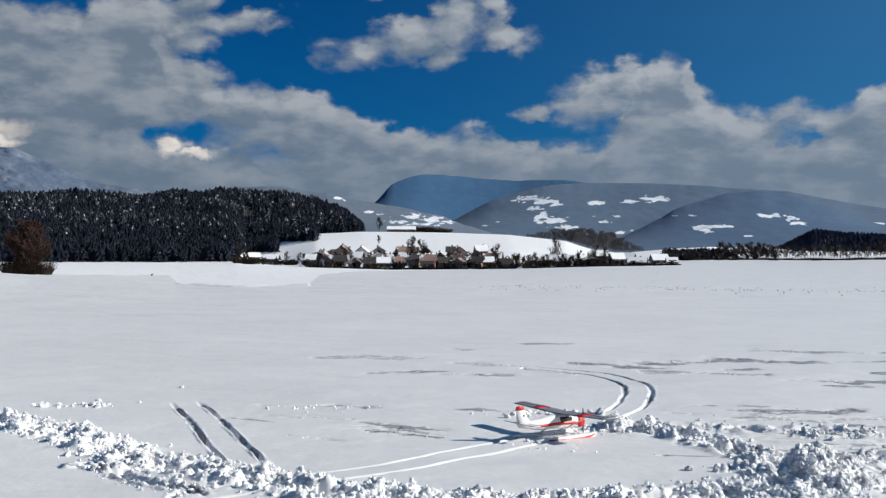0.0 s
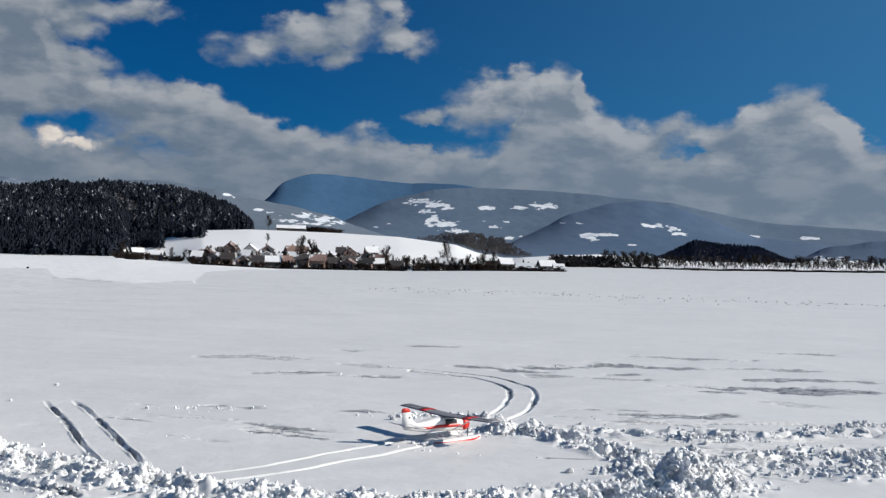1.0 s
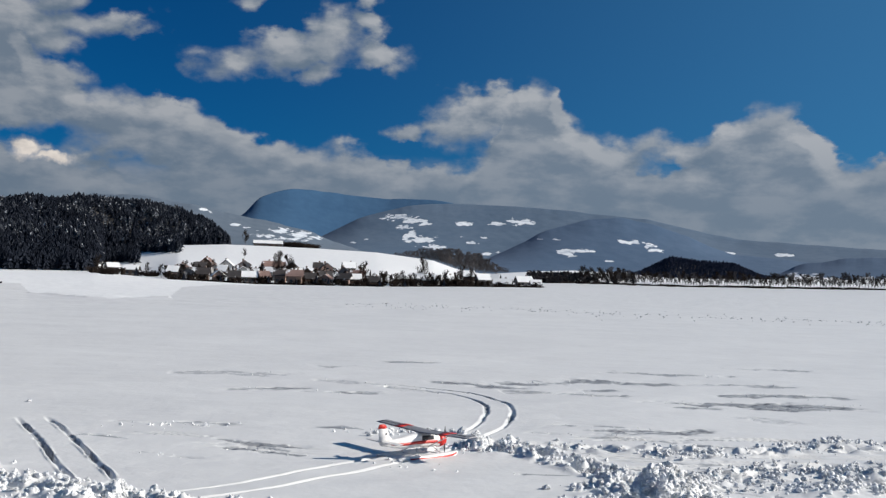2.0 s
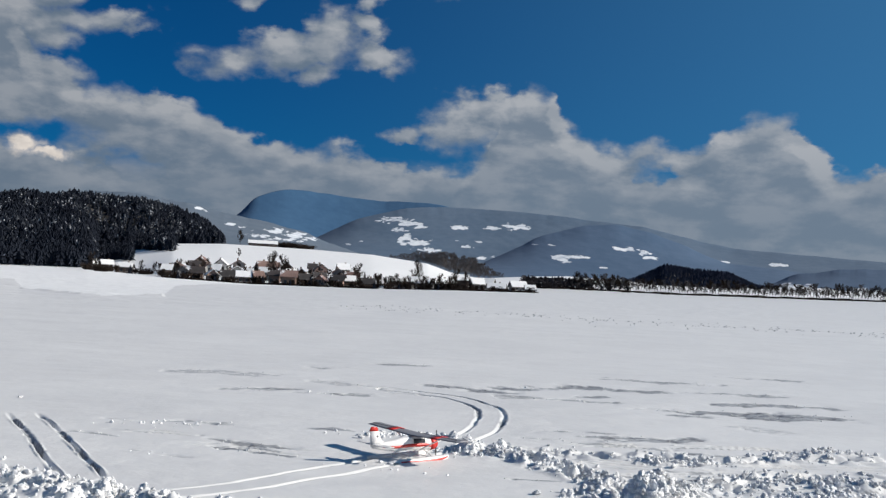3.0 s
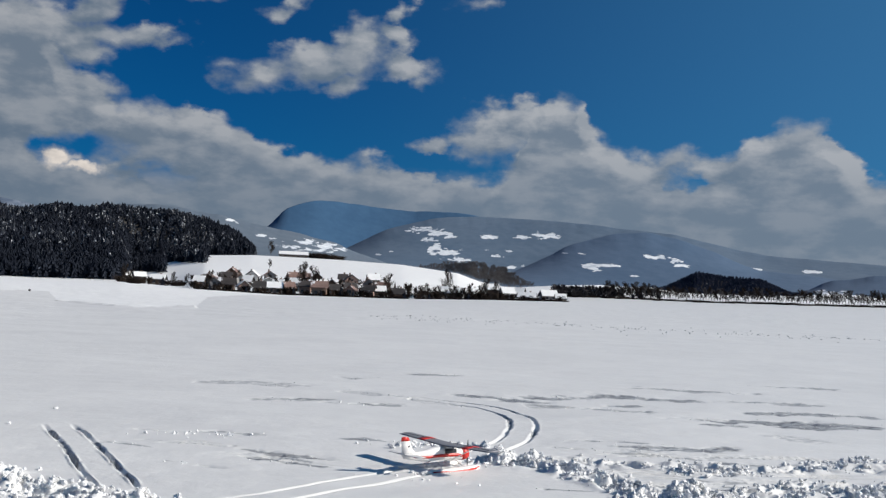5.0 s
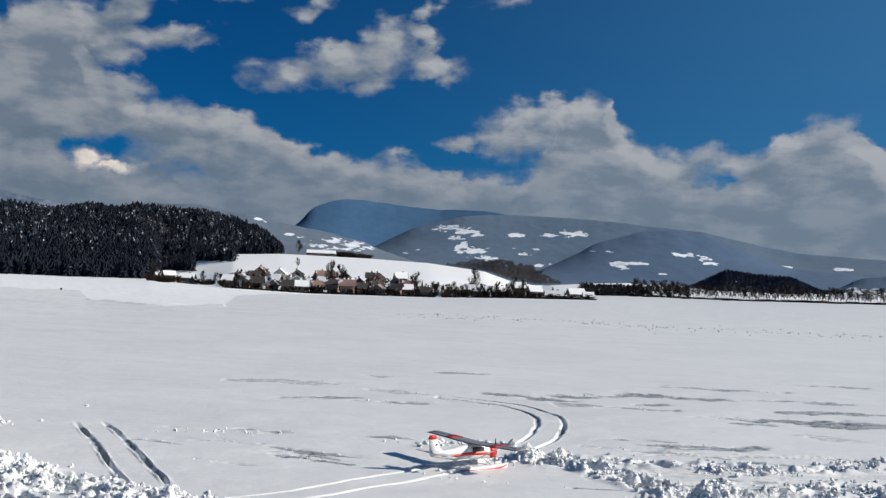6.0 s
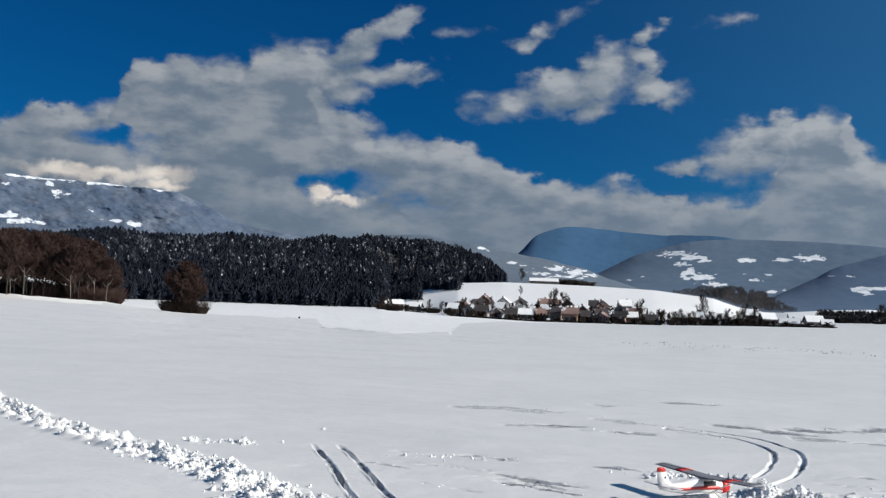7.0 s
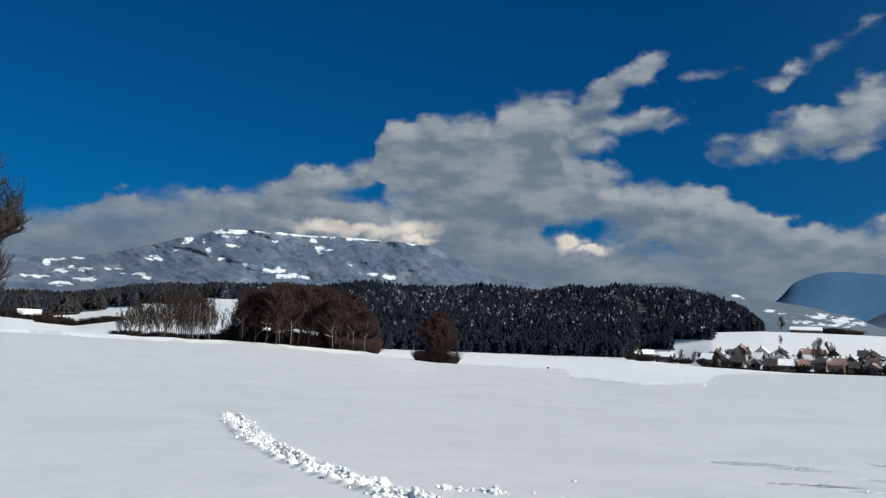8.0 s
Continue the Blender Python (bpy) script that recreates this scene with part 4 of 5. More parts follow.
mound("knoll_forest", "dark conifer wood on a low hill", 18.1, 26.4, 820, [(18.1, 0.5), (18.55, 0.85), (19.3, 1.25), (20.0, 1.6), (20.5, 1.85), (21.3, 1.7), (22.4, 1.62), (23.9, 1.5), (25.1, 1.02), (26.4, 0.5)], 8)


def field_bank():
    """A low snowy rise behind the trees at the far edge of the field."""
    crest = np.array([(12.2, 0.3), (15.2, 0.4), (16.0, 0.72), (18.0, 0.72), (18.8, 0.36), (21, 0.34), (24, 0.46), (26, 0.55), (27, 0.75), (29, 0.68), (31, 0.62), (36, 0.6)], float)
    azs, ds = np.linspace(12.2, 36, 140), np.linspace(630, 790, 14)
    verts = []
    for d in ds:
        for a in azs:
            x, y = d * math.sin(radians(a)), d * math.cos(radians(a))
            low = float(ground_height(x, y)) - 0.3
            el = float(np.interp(a, crest[:, 0], crest[:, 1])) + 0.05 * math.sin(a * 3.1) * math.sin(a * 1.3 + 1)
            k = min(1.0, max(0.0, (d - 640) / 110))
            verts.append((x, y, low + max(0.0, 1.8 + d * math.tan(radians(el)) - low) * k * k * (3 - 2 * k) * (1 if d < 780 else 0)))
    quads = [(i * 140 + j, i * 140 + j + 1, (i + 1) * 140 + j + 1, (i + 1) * 140 + j) for i in range(13) for j in range(139)]
    tagged(part_of("ground_bank", mesh_from("bank", verts, quads, smooth=True), SNOW), "low snowy rise behind the field's trees", "snow field", kind="structure")


field_bank()
conifer_wood("valley_wood", "dark low wood along the far edge of the field", band_spots(12.7, 15.9, 505, 580, 3.2, 12, 0.8) + band_spots(13.7, 14.6, 505, 530, 2.6, 13) + band_spots(15.9, 18.6, 508, 600, 4.0, 14, 0.4), 12, (1.6, 5.0), (CONIFER, LARCH), None, 0.75)


# ---- bare trees ----
def bare_tree_meshes(name, seed, high, spread, twigs, levels=4, lean=0.25, trunks=1, bare=0.5, girth=0.016, dome=None, fine=0.022):
    """Meshes of the trunk with its limbs, and of the crown of twigs."""
    rng = random.Random(seed)
    stem, crown = [], []

    def grow(p, way, length, r, level):
        steps = (4, 3, 2, 2, 1)[min(level, 4)]
        for s in range(steps):
            bend = Vector((rng.uniform(-1, 1), rng.uniform(-1, 1), rng.uniform(-0.3, 0.8))) * lean * 0.6
            way = (way + bend * 0.5).normalized()
            q = p + way * (length / steps)
            if dome and level and math.hypot(q.x, q.y) ** 2 / (dome[0] * high) ** 2 + ((q.z - dome[1] * high) / (high * (1 - dome[1]))) ** 2 > 1 and rng.random() < 0.9:
                return
            r1 = r * (0.80 if level < 2 else 0.7)
            (stem if level < 2 else crown).append((p.copy(), q.copy(), r, r1))
            if level < levels:
                for _ in range(twigs if level else max(2, twigs - 1)):
                    if level == 0 and s == 0 and rng.random() < bare:
                        continue
                    a = rng.uniform(0, 6.28)
                    side = Vector((math.cos(a), math.sin(a), rng.uniform(0.1, 0.9)))
                    grow(q.lerp(p, rng.random() * (0.95 if bare < 0.3 else 0.6)), (way * (0.5 if level else 0.35) + side * spread).normalized(), length * rng.uniform(0.36, 0.6) * (1 - 0.5 * s / steps if level == 0 else 1), r1 * 0.5, level + 1)
            p, r = q, r1

    for k in range(trunks):
        a = rng.uniform(0, 6.28)
        foot = Vector((math.cos(a), math.sin(a), 0)) * (0.0 if trunks == 1 else rng.uniform(0.2, 0.9))
        grow(foot - Vector((0, 0, 0.2)), (Vector((0, 0, 1)) + foot * 0.15).normalized(), high * 0.86, high * girth, 0)
    made = []
    for kind, segments, sides in (("trunk", stem, 6), ("crown", crown, 3)):
        a = np.array([s[0] for s in segments]); b = np.array([s[1] for s in segments])
        r0 = np.array([s[2] for s in segments]); r1 = np.array([s[3] for s in segments])
        w = b - a
        w /= np.linalg.norm(w, axis=1, keepdims=True) + 1e-9
        u = np.cross(w, np.where(np.abs(w[:, 2:3]) > 0.9, [[1.0, 0, 0]], [[0, 0, 1.0]]))
        u /= np.linalg.norm(u, axis=1, keepdims=True) + 1e-9
        v = np.cross(w, u)
        thin = fine if kind == "crown" else max(0.03, fine * 1.8)
        rings = []
        for p, r in ((a, r0), (b, r1)):
            for i in range(sides):
                t = 2 * math.pi * i / sides
                rings.append(p + (u * math.cos(t) + v * math.sin(t)) * np.maximum(r, thin)[:, None])
        verts = np.stack(rings, 1).reshape(-1, 3)
        base = np.arange(len(segments))[:, None, None] * (2 * sides)
        quad = np.array([(i, (i + 1) % sides, sides + (i + 1) % sides, sides + i) for i in range(sides)])
        made.append(mesh_from(name + "_" + kind, verts, (base + quad[None]).reshape(-1, 4)))
    return made


def bare_tree(name, label, meshes, material, category="tree", group="", bark=BARK):
    top = tagged(new(name), label, category, group)
    part_of("trunk", meshes[0], bark, top)
    part_of("crown", meshes[1], material, top)
    return top


def put(thing, p, scale=1.0, turn=0.0, stretch=1.0):
    thing.matrix_basis = Matrix.Translation(p) @ Matrix.Rotation(turn, 4, "Z") @ Matrix.Diagonal((scale * stretch, scale * stretch, scale, 1))
    return thing


def copies(first, spots):
    """Puts the first tree and copies of it at rows of place, scale, turn and stretch."""
    for i, (p, s, a, w) in enumerate(spots):
        put(first if i == 0 else copy_thing(first, Matrix.Identity(4)), p, s, a, w)


rng = random.Random(77)
RED_TREES = [bare_tree_meshes("red_tree", 30 + k, 10.0, 0.62, 4, 4, 0.3, bare=0.35, girth=0.007, dome=(0.33, 0.5)) for k in range(3)]
GREY_TREES = [bare_tree_meshes("grey_tree", 50 + k, 10.0, 0.5, 3, 4, 0.25, bare=0.15, girth=0.010, dome=(0.30, 0.5)) for k in range(3)]
SLENDER_TREES = [bare_tree_meshes("slender_tree", 70 + k, 10.0, 0.30, 3, 3, 0.18, bare=0.5, girth=0.014) for k in range(3)]

for k in range(3):
    spots = []
    for az in np.arange(-33.6 + k * 0.2, -26.3, 0.6):
        el = np.interp(az, [-33.8, -33.0, -31.6, -29.4, -27.8, -26.9, -26.3], [2.5, 3.2, 3.5, 3.5, 3.15, 2.3, 1.5])
        d = 150 + rng.uniform(-3, 20)
        p = at(az, d)
        spots.append((p, (1.8 + d * math.tan(radians(el)) - p.z) / 10.0 * rng.uniform(0.86, 1.0), rng.uniform(0, 6.28), rng.uniform(0.95, 1.2)))
    copies(bare_tree("bare_tree", "bare reddish-brown tree in a dense grove", RED_TREES[k], TWIG_RED, "tree", "bare trees of the grove", (BARK, PALE_BARK, BARK)[k]), spots)
for k in range(3):
    spots = []
    for az in np.arange(-40.4 + k * 0.1, -33.4, 0.3):
        d = 150 + rng.uniform(-2, 20)
        p = at(az, d)
        if -35.4 < az < -34.3 and rng.random() < 0.7:
            continue
        el = np.interp(az, [-40.4, -39.5, -37.8, -36.2, -34.6, -33.4], [1.2, 1.66, 2.15, 2.35, 1.5, 2.3])
        spots.append((p, (1.8 + d * math.tan(radians(el)) - p.z) / 8.7 * rng.uniform(0.72, 1.05), rng.uniform(0, 6.28), rng.uniform(0.7, 1.0)))
    copies(bare_tree("slender_tree", "slender bare grey-brown tree in a row", SLENDER_TREES[k], SHRUB, "tree", "slender trees of the row", (BARK, PALE_BARK, BARK)[k]), spots)

lone_meshes = bare_tree_meshes("lone_tree", 91, 8.0, 0.6, 4, 4, 0.3, trunks=3, bare=0.0, girth=0.010, dome=(0.42, 0.45))
put(bare_tree("lone_tree", "lone bare reddish tree standing in the snow field", lone_meshes, TWIG_RED), at(-22.7, 150), 0.95, 0.4, 1.12)
edge_meshes = bare_tree_meshes("tall_tree", 120, 12.0, 0.6, 5, 4, 0.3, bare=0.0, girth=0.010, dome=(0.21, 0.58), fine=0.015)
put(bare_tree("tall_tree", "tall bare tree with fine drooping twigs", edge_meshes, TWIG_GREY), at(-47.45, 62), 1.06, 0.9, 0.9)


def shrub_mesh(seed, count=260, wide=1.0):
    """A tangle of stems from the ground."""
    r, segs = random.Random(seed), []
    for _ in range(count):
        a, d = r.uniform(0, 6.28), r.random() ** 0.5 * wide * 0.6
        p = Vector((math.cos(a) * d, math.sin(a) * d, 0))
        q = p + Vector((r.uniform(-0.4, 0.4) + math.cos(a) * 0.25, r.uniform(-0.4, 0.4) + math.sin(a) * 0.25, r.uniform(0.4, 1.0)))
        segs.append((p, q))
    verts, quads = [], []
    for p, q in segs:
        b = len(verts)
        for c, w in ((p, 0.03), (q, 0.012)):
            for i in range(3):
                verts.append((c.x + w * math.cos(2.1 * i), c.y + w * math.sin(2.1 * i), c.z))
        quads += [(b + i, b + (i + 1) % 3, b + 3 + (i + 1) % 3, b + 3 + i) for i in range(3)]
    return mesh_from("shrub", verts, quads)


SHRUBS = [shrub_mesh(k) for k in range(3)]
BROWN_SHRUBS = [shrub_mesh(k + 3) for k in range(3)]


def shrub_row(label, group, spots, material=SHRUB):
    for i, (p, s, w) in enumerate(spots):
        ob = tagged(part_of("shrub", (SHRUBS if material is SHRUB else BROWN_SHRUBS)[i % 3], material), label, "shrub", group)
        put(ob, p, s, i * 1.7, w / s)


shrub_row("dark bare shrub at the foot of a tree", "shrubs under the lone tree", [(at(-22.65 + o, 149.5 + abs(o)), 1.9, 1.8) for o in (-0.8, -0.4, 0.0, 0.4, 0.8)])
shrub_row("tangled reddish-brown undergrowth between the trees", "undergrowth of the grove", [(at(a, 153 + rng.uniform(0, 14)), rng.uniform(1.4, 2.8), 2.4) for a in np.arange(-34.2, -26.4, 0.16)], TWIG_RED)
shrub_row("low dark undergrowth below slender trees", "undergrowth of the row", [(at(a, 152 + rng.uniform(0, 10)), rng.uniform(0.5, 1.3), 1.6) for a in np.arange(-40.3, -34.0, 0.17)])

spots = []
for az in np.arange(4.8, 11.4, 0.09):
    d = 715 + rng.uniform(0, 60)
    p = at(az, d)
    el = np.interp(az, [4.8, 6.1, 8.1, 9.7, 10.7, 11.4], [1.5, 1.8, 1.86, 1.58, 1.0, 0.7])
    spots.append((p, max(0.35, (1.8 + d * math.tan(radians(el)) - p.z) / 10.0) * rng.uniform(0.75, 1.1), rng.uniform(0, 6.28), rng.uniform(0.9, 1.3)))
copies(bare_tree("crest_tree", "bare brown tree on the crest of the snowy slope", GREY_TREES[2], TWIG_PALE, "tree", "bare trees on the crest"), spots)

# the row of bare trees along the far right edge, and the trees among the houses
for k in range(3):
    spots = []
    for az in np.arange(15.6 + k * 0.15, 35.4, 0.45):
        d = 512 + rng.uniform(-3, 30)
        spots.append((at(az, d), rng.uniform(0.45, 0.85), rng.uniform(0, 6.28), rng.uniform(0.8, 1.3)))
    copies(bare_tree("field_tree", "small bare tree along the field's edge", GREY_TREES[k], SHRUB, "tree", "bare trees along the field"), spots)
hedge = [(at(a, 503 + rng.uniform(-4, 6)), rng.uniform(0.5, 1.3), 3.4) for a in np.arange(12.6, 35.0, 0.36)]
shrub_row("dark bare hedge shrub on snow", "shrubs along the field", hedge)

village_spots = [(-7.0 + 0.41 * k, 408 + (k * 7) % 29, 0.34 + 0.06 * (k % 5)) for k in range(28)] + [(4.4 + 0.22 * k, 392 + (k * 5) % 13, 0.36 + 0.07 * (k % 4)) for k in range(20)] + [(-6.92, 412, 0.7), (-3.72, 560, 0.6), (-1.72, 405, 1.35), (-1.25, 405, 1.2), (3.12, 405, 1.0), (6.4, 420, 1.25), (-5.7, 408, 0.6), (-8.2, 420, 0.5), (-2.6, 400, 0.55), (0.9, 398, 0.5), (2.1, 402, 0.6),
                 (4.3, 405, 0.6), (4.9, 398, 0.55), (5.3, 402, 0.65), (5.8, 398, 0.5), (6.9, 402, 0.6), (7.3, 398, 0.5), (7.8, 402, 0.7), (8.3, 400, 0.6), (8.7, 410, 0.9), (9.2, 405, 0.8), (-8.9, 425, 0.6), (-11.5, 430, 0.8), (-11.2, 400, 0.55), (-3.65, 695, 1.1)]
copies(bare_tree("village_tree", "bare garden tree beside the houses", GREY_TREES[1], TWIG_GREY, "tree", "garden trees of the village"),
       [(at(a, d), s, rng.uniform(0, 6.28), 0.9) for a, d, s in village_spots])


# ---- the village ----
def house_meshes(w, d, h, rise):
    """Bodies of a house with a pitched roof along x: walls with gables, roof slabs, eaves."""
    wall = bmesh.new()
    x, y = w / 2, d / 2
    rows = [(-x, -y, 0), (x, -y, 0), (x, y, 0), (-x, y, 0), (-x, -y, h), (x, -y, h), (x, y, h), (-x, y, h), (-x, 0, h + rise), (x, 0, h + rise)]
    v = [wall.verts.new(p) for p in rows]
    for f in ((0, 1, 5, 4), (1, 2, 6, 9, 5), (2, 3, 7, 6), (3, 0, 4, 8, 7), (4, 5, 9, 8), (6, 7, 8, 9), (3, 2, 1, 0)):
        wall.faces.new([v[i] for i in f])
    return wall


def roof_slab(w, d, h, rise, side, thick, lift, over=0.7):
    bm = bmesh.new()
    x, y = w / 2 + over, d / 2
    slope = rise / y
    lo, hi = (y + over) * side, -0.02 * side
    zl, zh = h - slope * over + lift, h + rise + lift + slope * 0.02
    v = [bm.verts.new(p) for p in ((-x, lo, zl), (x, lo, zl), (x, hi, zh), (-x, hi, zh), (-x, lo, zl + thick), (x, lo, zl + thick), (x, hi, zh + thick), (-x, hi, zh + thick))]
    for f in ((0, 1, 2, 3), (7, 6, 5, 4), (0, 4, 5, 1), (1, 5, 6, 2), (2, 6, 7, 3), (3, 7, 4, 0)):
        bm.faces.new([v[i] for i in f])
    bmesh.ops.recalc_face_normals(bm, faces=bm.faces)
    return bm


def house(label, p, turn, w, d, h, rise, wall_material, snowy, timber=True, name="house", group="houses of the village", chimney=True, roof=TILES):
    top = tagged(new(name), label, "house" if name == "house" else "barn", group)
    wall = part("wall", house_meshes(w, d, h, rise), wall_material, top)
    for side in (-1, 1):
        slab = part("roof", roof_slab(w, d, h, rise, side, 0.25, 0.03), roof, top)
        if snowy:
            part("snow_cover", roof_slab(w - 0.3, d - 0.2, h, rise, side, 0.3, 0.285, 0.68), ROOF_SNOW, slab, "white snow lying on the roof")
    if timber:
        part("timber_front", box(bmesh.new(), (w * 0.96, 0.15, h * 0.36), (0, -d / 2 - 0.06, h * 0.78), 0.02), TIMBER, top, "dark timber cladding")
        balcony = part("balcony", box(bmesh.new(), (w * 0.8, 0.9, 0.9), (0, -d / 2 - 0.5, h * 0.52), 0.05), TIMBER, top, "dark timber balcony")
    count = max(2, int(w / 2.8))
    for storey in range(max(1, int(h / 2.7))):
        for i in range(count):
            x = (i + 0.5 - count / 2) * w / count * 0.92
            z = 1.5 + 2.7 * storey
            if timber and storey == 1 and i % 2:
                continue
            pane = part("window", box(bmesh.new(), (1.1, 0.10, 1.3), (x, -d / 2 - 0.16, z), 0.01), WINDOW_GLASS, top)
            part("window_sill", box(bmesh.new(), (1.4, 0.16, 0.14), (x, -d / 2 - 0.2, z - 0.72), 0.01), WALLS[4], pane)
    part("door", box(bmesh.new(), (1.1, 0.12, 2.05), (w * 0.32, -d / 2 - 0.15, 1.03), 0.02), TIMBER, top)
    for side in (-1, 1):
        part("window", box(bmesh.new(), (0.1, 1.1, 1.2), (side * (w / 2 + 0.03), 0, h * 0.8), 0.01), WINDOW_GLASS, top)
    if chimney:
        part("chimney", box(bmesh.new(), (0.7, 0.7, 1.6), (w * 0.18, d * 0.12, h + rise + 0.2), 0.03), BRICK, top)
    top.matrix_basis = Matrix.Translation(p - Vector((0, 0, 0.15))) @ Matrix.Rotation(turn, 4, "Z")
    return top


CREAM, OCHRE, ROSE, GREY, WHITE = WALLS
def village():
    """Houses in three loose rows up the slope, with two tall ochre ones in the middle."""
    r = random.Random(19)
    names = ("cream", "ochre", "rose", "grey", "white")
    rows = [(az + r.uniform(-0.2, 0.2), 396 + r.uniform(-3, 5)) for az in np.arange(-7.6, 3.6, 0.86)] + [(az + r.uniform(-0.3, 0.3), 420 + r.uniform(-6, 8)) for az in np.arange(-7.1, 3.6, 0.80)] + [(az + r.uniform(-0.4, 0.4), 450 + r.uniform(-7, 12)) for az in np.arange(-5.4, 2.8, 0.95)]
    for k, (az, dist) in enumerate(rows):
        pick = r.choice((2, 3, 3, 2, 3, 0, 3, 4))
        if -1.9 < az < -0.4 and dist < 410:
            pick = 1
        snowy = r.random() < (0.20 if dist < 410 else 0.34)
        rosy = not snowy and r.random() < 0.45
        dark = pick in (0, 3) and r.random() < 0.7
        tall = 3.9 if pick == 1 else r.uniform(2.2, 3.4)
        label = ("dark timber" if dark else names[pick] + " plastered") + " village house with " + ("a snow-covered roof" if snowy else ("a rose tiled roof" if rosy else "a dark tiled roof"))
        house(label, at(az, dist), radians(-az) + r.choice((0, 0, 0, 1.57)) + r.uniform(-0.3, 0.3), r.uniform(3.2, 5.6), r.uniform(3.8, 5.2), tall, r.uniform(1.4, 2.1), TIMBER if dark else WALLS[pick], snowy, pick in (0, 3), roof=ROSE_TILES if rosy else TILES)
    for az, dist in ((5.2, 410), (6.0, 420), (6.9, 406), (7.9, 418)):
        house("small grey village house with a snow-covered roof", at(az, dist), radians(-az) + r.uniform(-0.3, 0.3), 6.5, 6, 2.6, 1.8, GREY, True, True)


village()
house("dark farmhouse with a broad snow-covered roof", at(9.05, 432), radians(-9.05) + 0.1, 4.6, 5, 4.4, 1.9, TIMBER, True, False, group="farm at the field's edge")
house("tall grey farmhouse with a steep snowy roof", at(9.9, 424), radians(-9.9) + 0.35, 5, 5, 3.0, 2.0, GREY, True, False, group="farm at the field's edge")
house("long dark farm building with a snow-covered roof", at(11.05, 403), radians(-11.05) - 0.08, 6.6, 4.6, 1.5, 1.5, TIMBER, True, False, group="farm at the field's edge")
house("grey farm building with a steep snowy roof", at(12.25, 416), radians(-12.25) + 0.3, 6, 5.5, 2.2, 1.9, GREY, True, False, group="farm at the field's edge")
house("small grey farmhouse with a snowy roof", at(10.55, 430), radians(-10.55) - 0.2, 4.6, 5, 3.2, 1.8, GREY, True, False, group="farm at the field's edge")
house("small low stable with a snowy roof", at(12.95, 405), radians(-12.95) + 0.1, 3.6, 4, 1.4, 1.3, TIMBER, True, False, group="farm at the field's edge", chimney=False)
house("long low barn with a white snow-covered roof", at(-2.4, 690), radians(2.4), 19, 7, 1.8, 1.8, TIMBER, True, False, name="barn", group="barns on the hill")
house("small dark timber barn with a snowy roof", at(-10.75, 440), radians(10.75) + 0.2, 4.4, 5, 3.0, 1.4, TIMBER, True, False, name="barn", group="barns by the wood")
house("dark timber farmhouse with a snowy roof", at(-9.75, 438), radians(9.75) - 0.2, 5.5, 5, 2.6, 1.5, TIMBER, True, False, name="barn", group="barns by the wood")
house("white-roofed house at the edge of the woods", at(-44.9, 405), radians(44.9), 7.5, 6, 1.8, 1.7, TIMBER, True, False, group="houses by the woods", chimney=False)
house("small low shed with a snowy roof by the woods", at(-43.4, 400), radians(43.4), 3.6, 4, 1.2, 1.0, TIMBER, True, False, group="houses by the woods", chimney=False)
shrub_row("dark bare bush beside a snowy house", "bushes by the houses near the woods", [(at(a, d), h, h * 1.3) for a, d, h in ((-45.8, 398, 3.2), (-45.5, 396, 2.0), (-44.2, 398, 3.0), (-44.0, 412, 4.0), (-43.7, 396, 2.2), (-43.0, 398, 2.4), (-42.7, 404, 1.8), (-45.0, 395, 1.0), (-44.7, 395, 1.1))])
shrub_row("dark bare hedge shrub along the snowy meadow", "hedge below the woods", [(at(a, 330 + rng.uniform(-6, 6)), rng.uniform(0.7, 2.3), 2.0) for a in np.arange(-44.4, -40.2, 0.12) if rng.random() < 0.8])
hedge = [(at(a, 389 + rng.uniform(-2, 2)), rng.uniform(0.35, 0.95) if a < 8.8 else rng.uniform(0.5, 0.8), 2.6) for a in np.arange(-7.8, 13.2, 0.11) if rng.random() < (0.95 if -7.2 < a < -4.5 or -3.4 < a < 0.3 or a > 8.6 else 0.45)]
shrub_row("dark bare garden hedge along the houses", "hedges of the village", hedge)
shrub_row("small dark tuft sticking out of the snow", "tufts on the field", [(at(-16.3, 165), 0.32, 0.2), (at(4.4, 84), 0.10, 0.08)])
shrub_row("dark bare bush near the barns", "bushes by the barns", [(at(a, d), s, s * 1.6) for a, d, s in ((-11.5, 425, 3.0), (-11.0, 395, 2.4), (-8.7, 415, 2.6), (-0.8, 690, 4), (-0.3, 690, 3.5), (0.2, 692, 3), (-1.2, 692, 4))])


conifer_wood("garden_bush_belt", "dark bare bushes and small spruces among the village houses", band_spots(-7.8, 3.4, 392, 470, 4.2, 41, 0.42) + band_spots(-7.6, 4.2, 386, 393, 2.4, 47, 0.4) + band_spots(-46.5, -43.0, 392, 425, 3.0, 48, 0.6) + band_spots(4.2, 9.0, 387, 440, 4.0, 46, 0.62) + band_spots(9.0, 13.2, 430, 448, 3.0, 43, 0.6) + band_spots(8.8, 13.2, 394, 401, 2.4, 49, 0.5) + band_spots(8.7, 13.2, 408, 414, 2.2, 50, 0.2) + band_spots(-11.8, -8.6, 415, 432, 4.0, 45, 0.4), 42, (1.4, 4.4), (CONIFER, SHRUB), None, 0.7, "bushes")


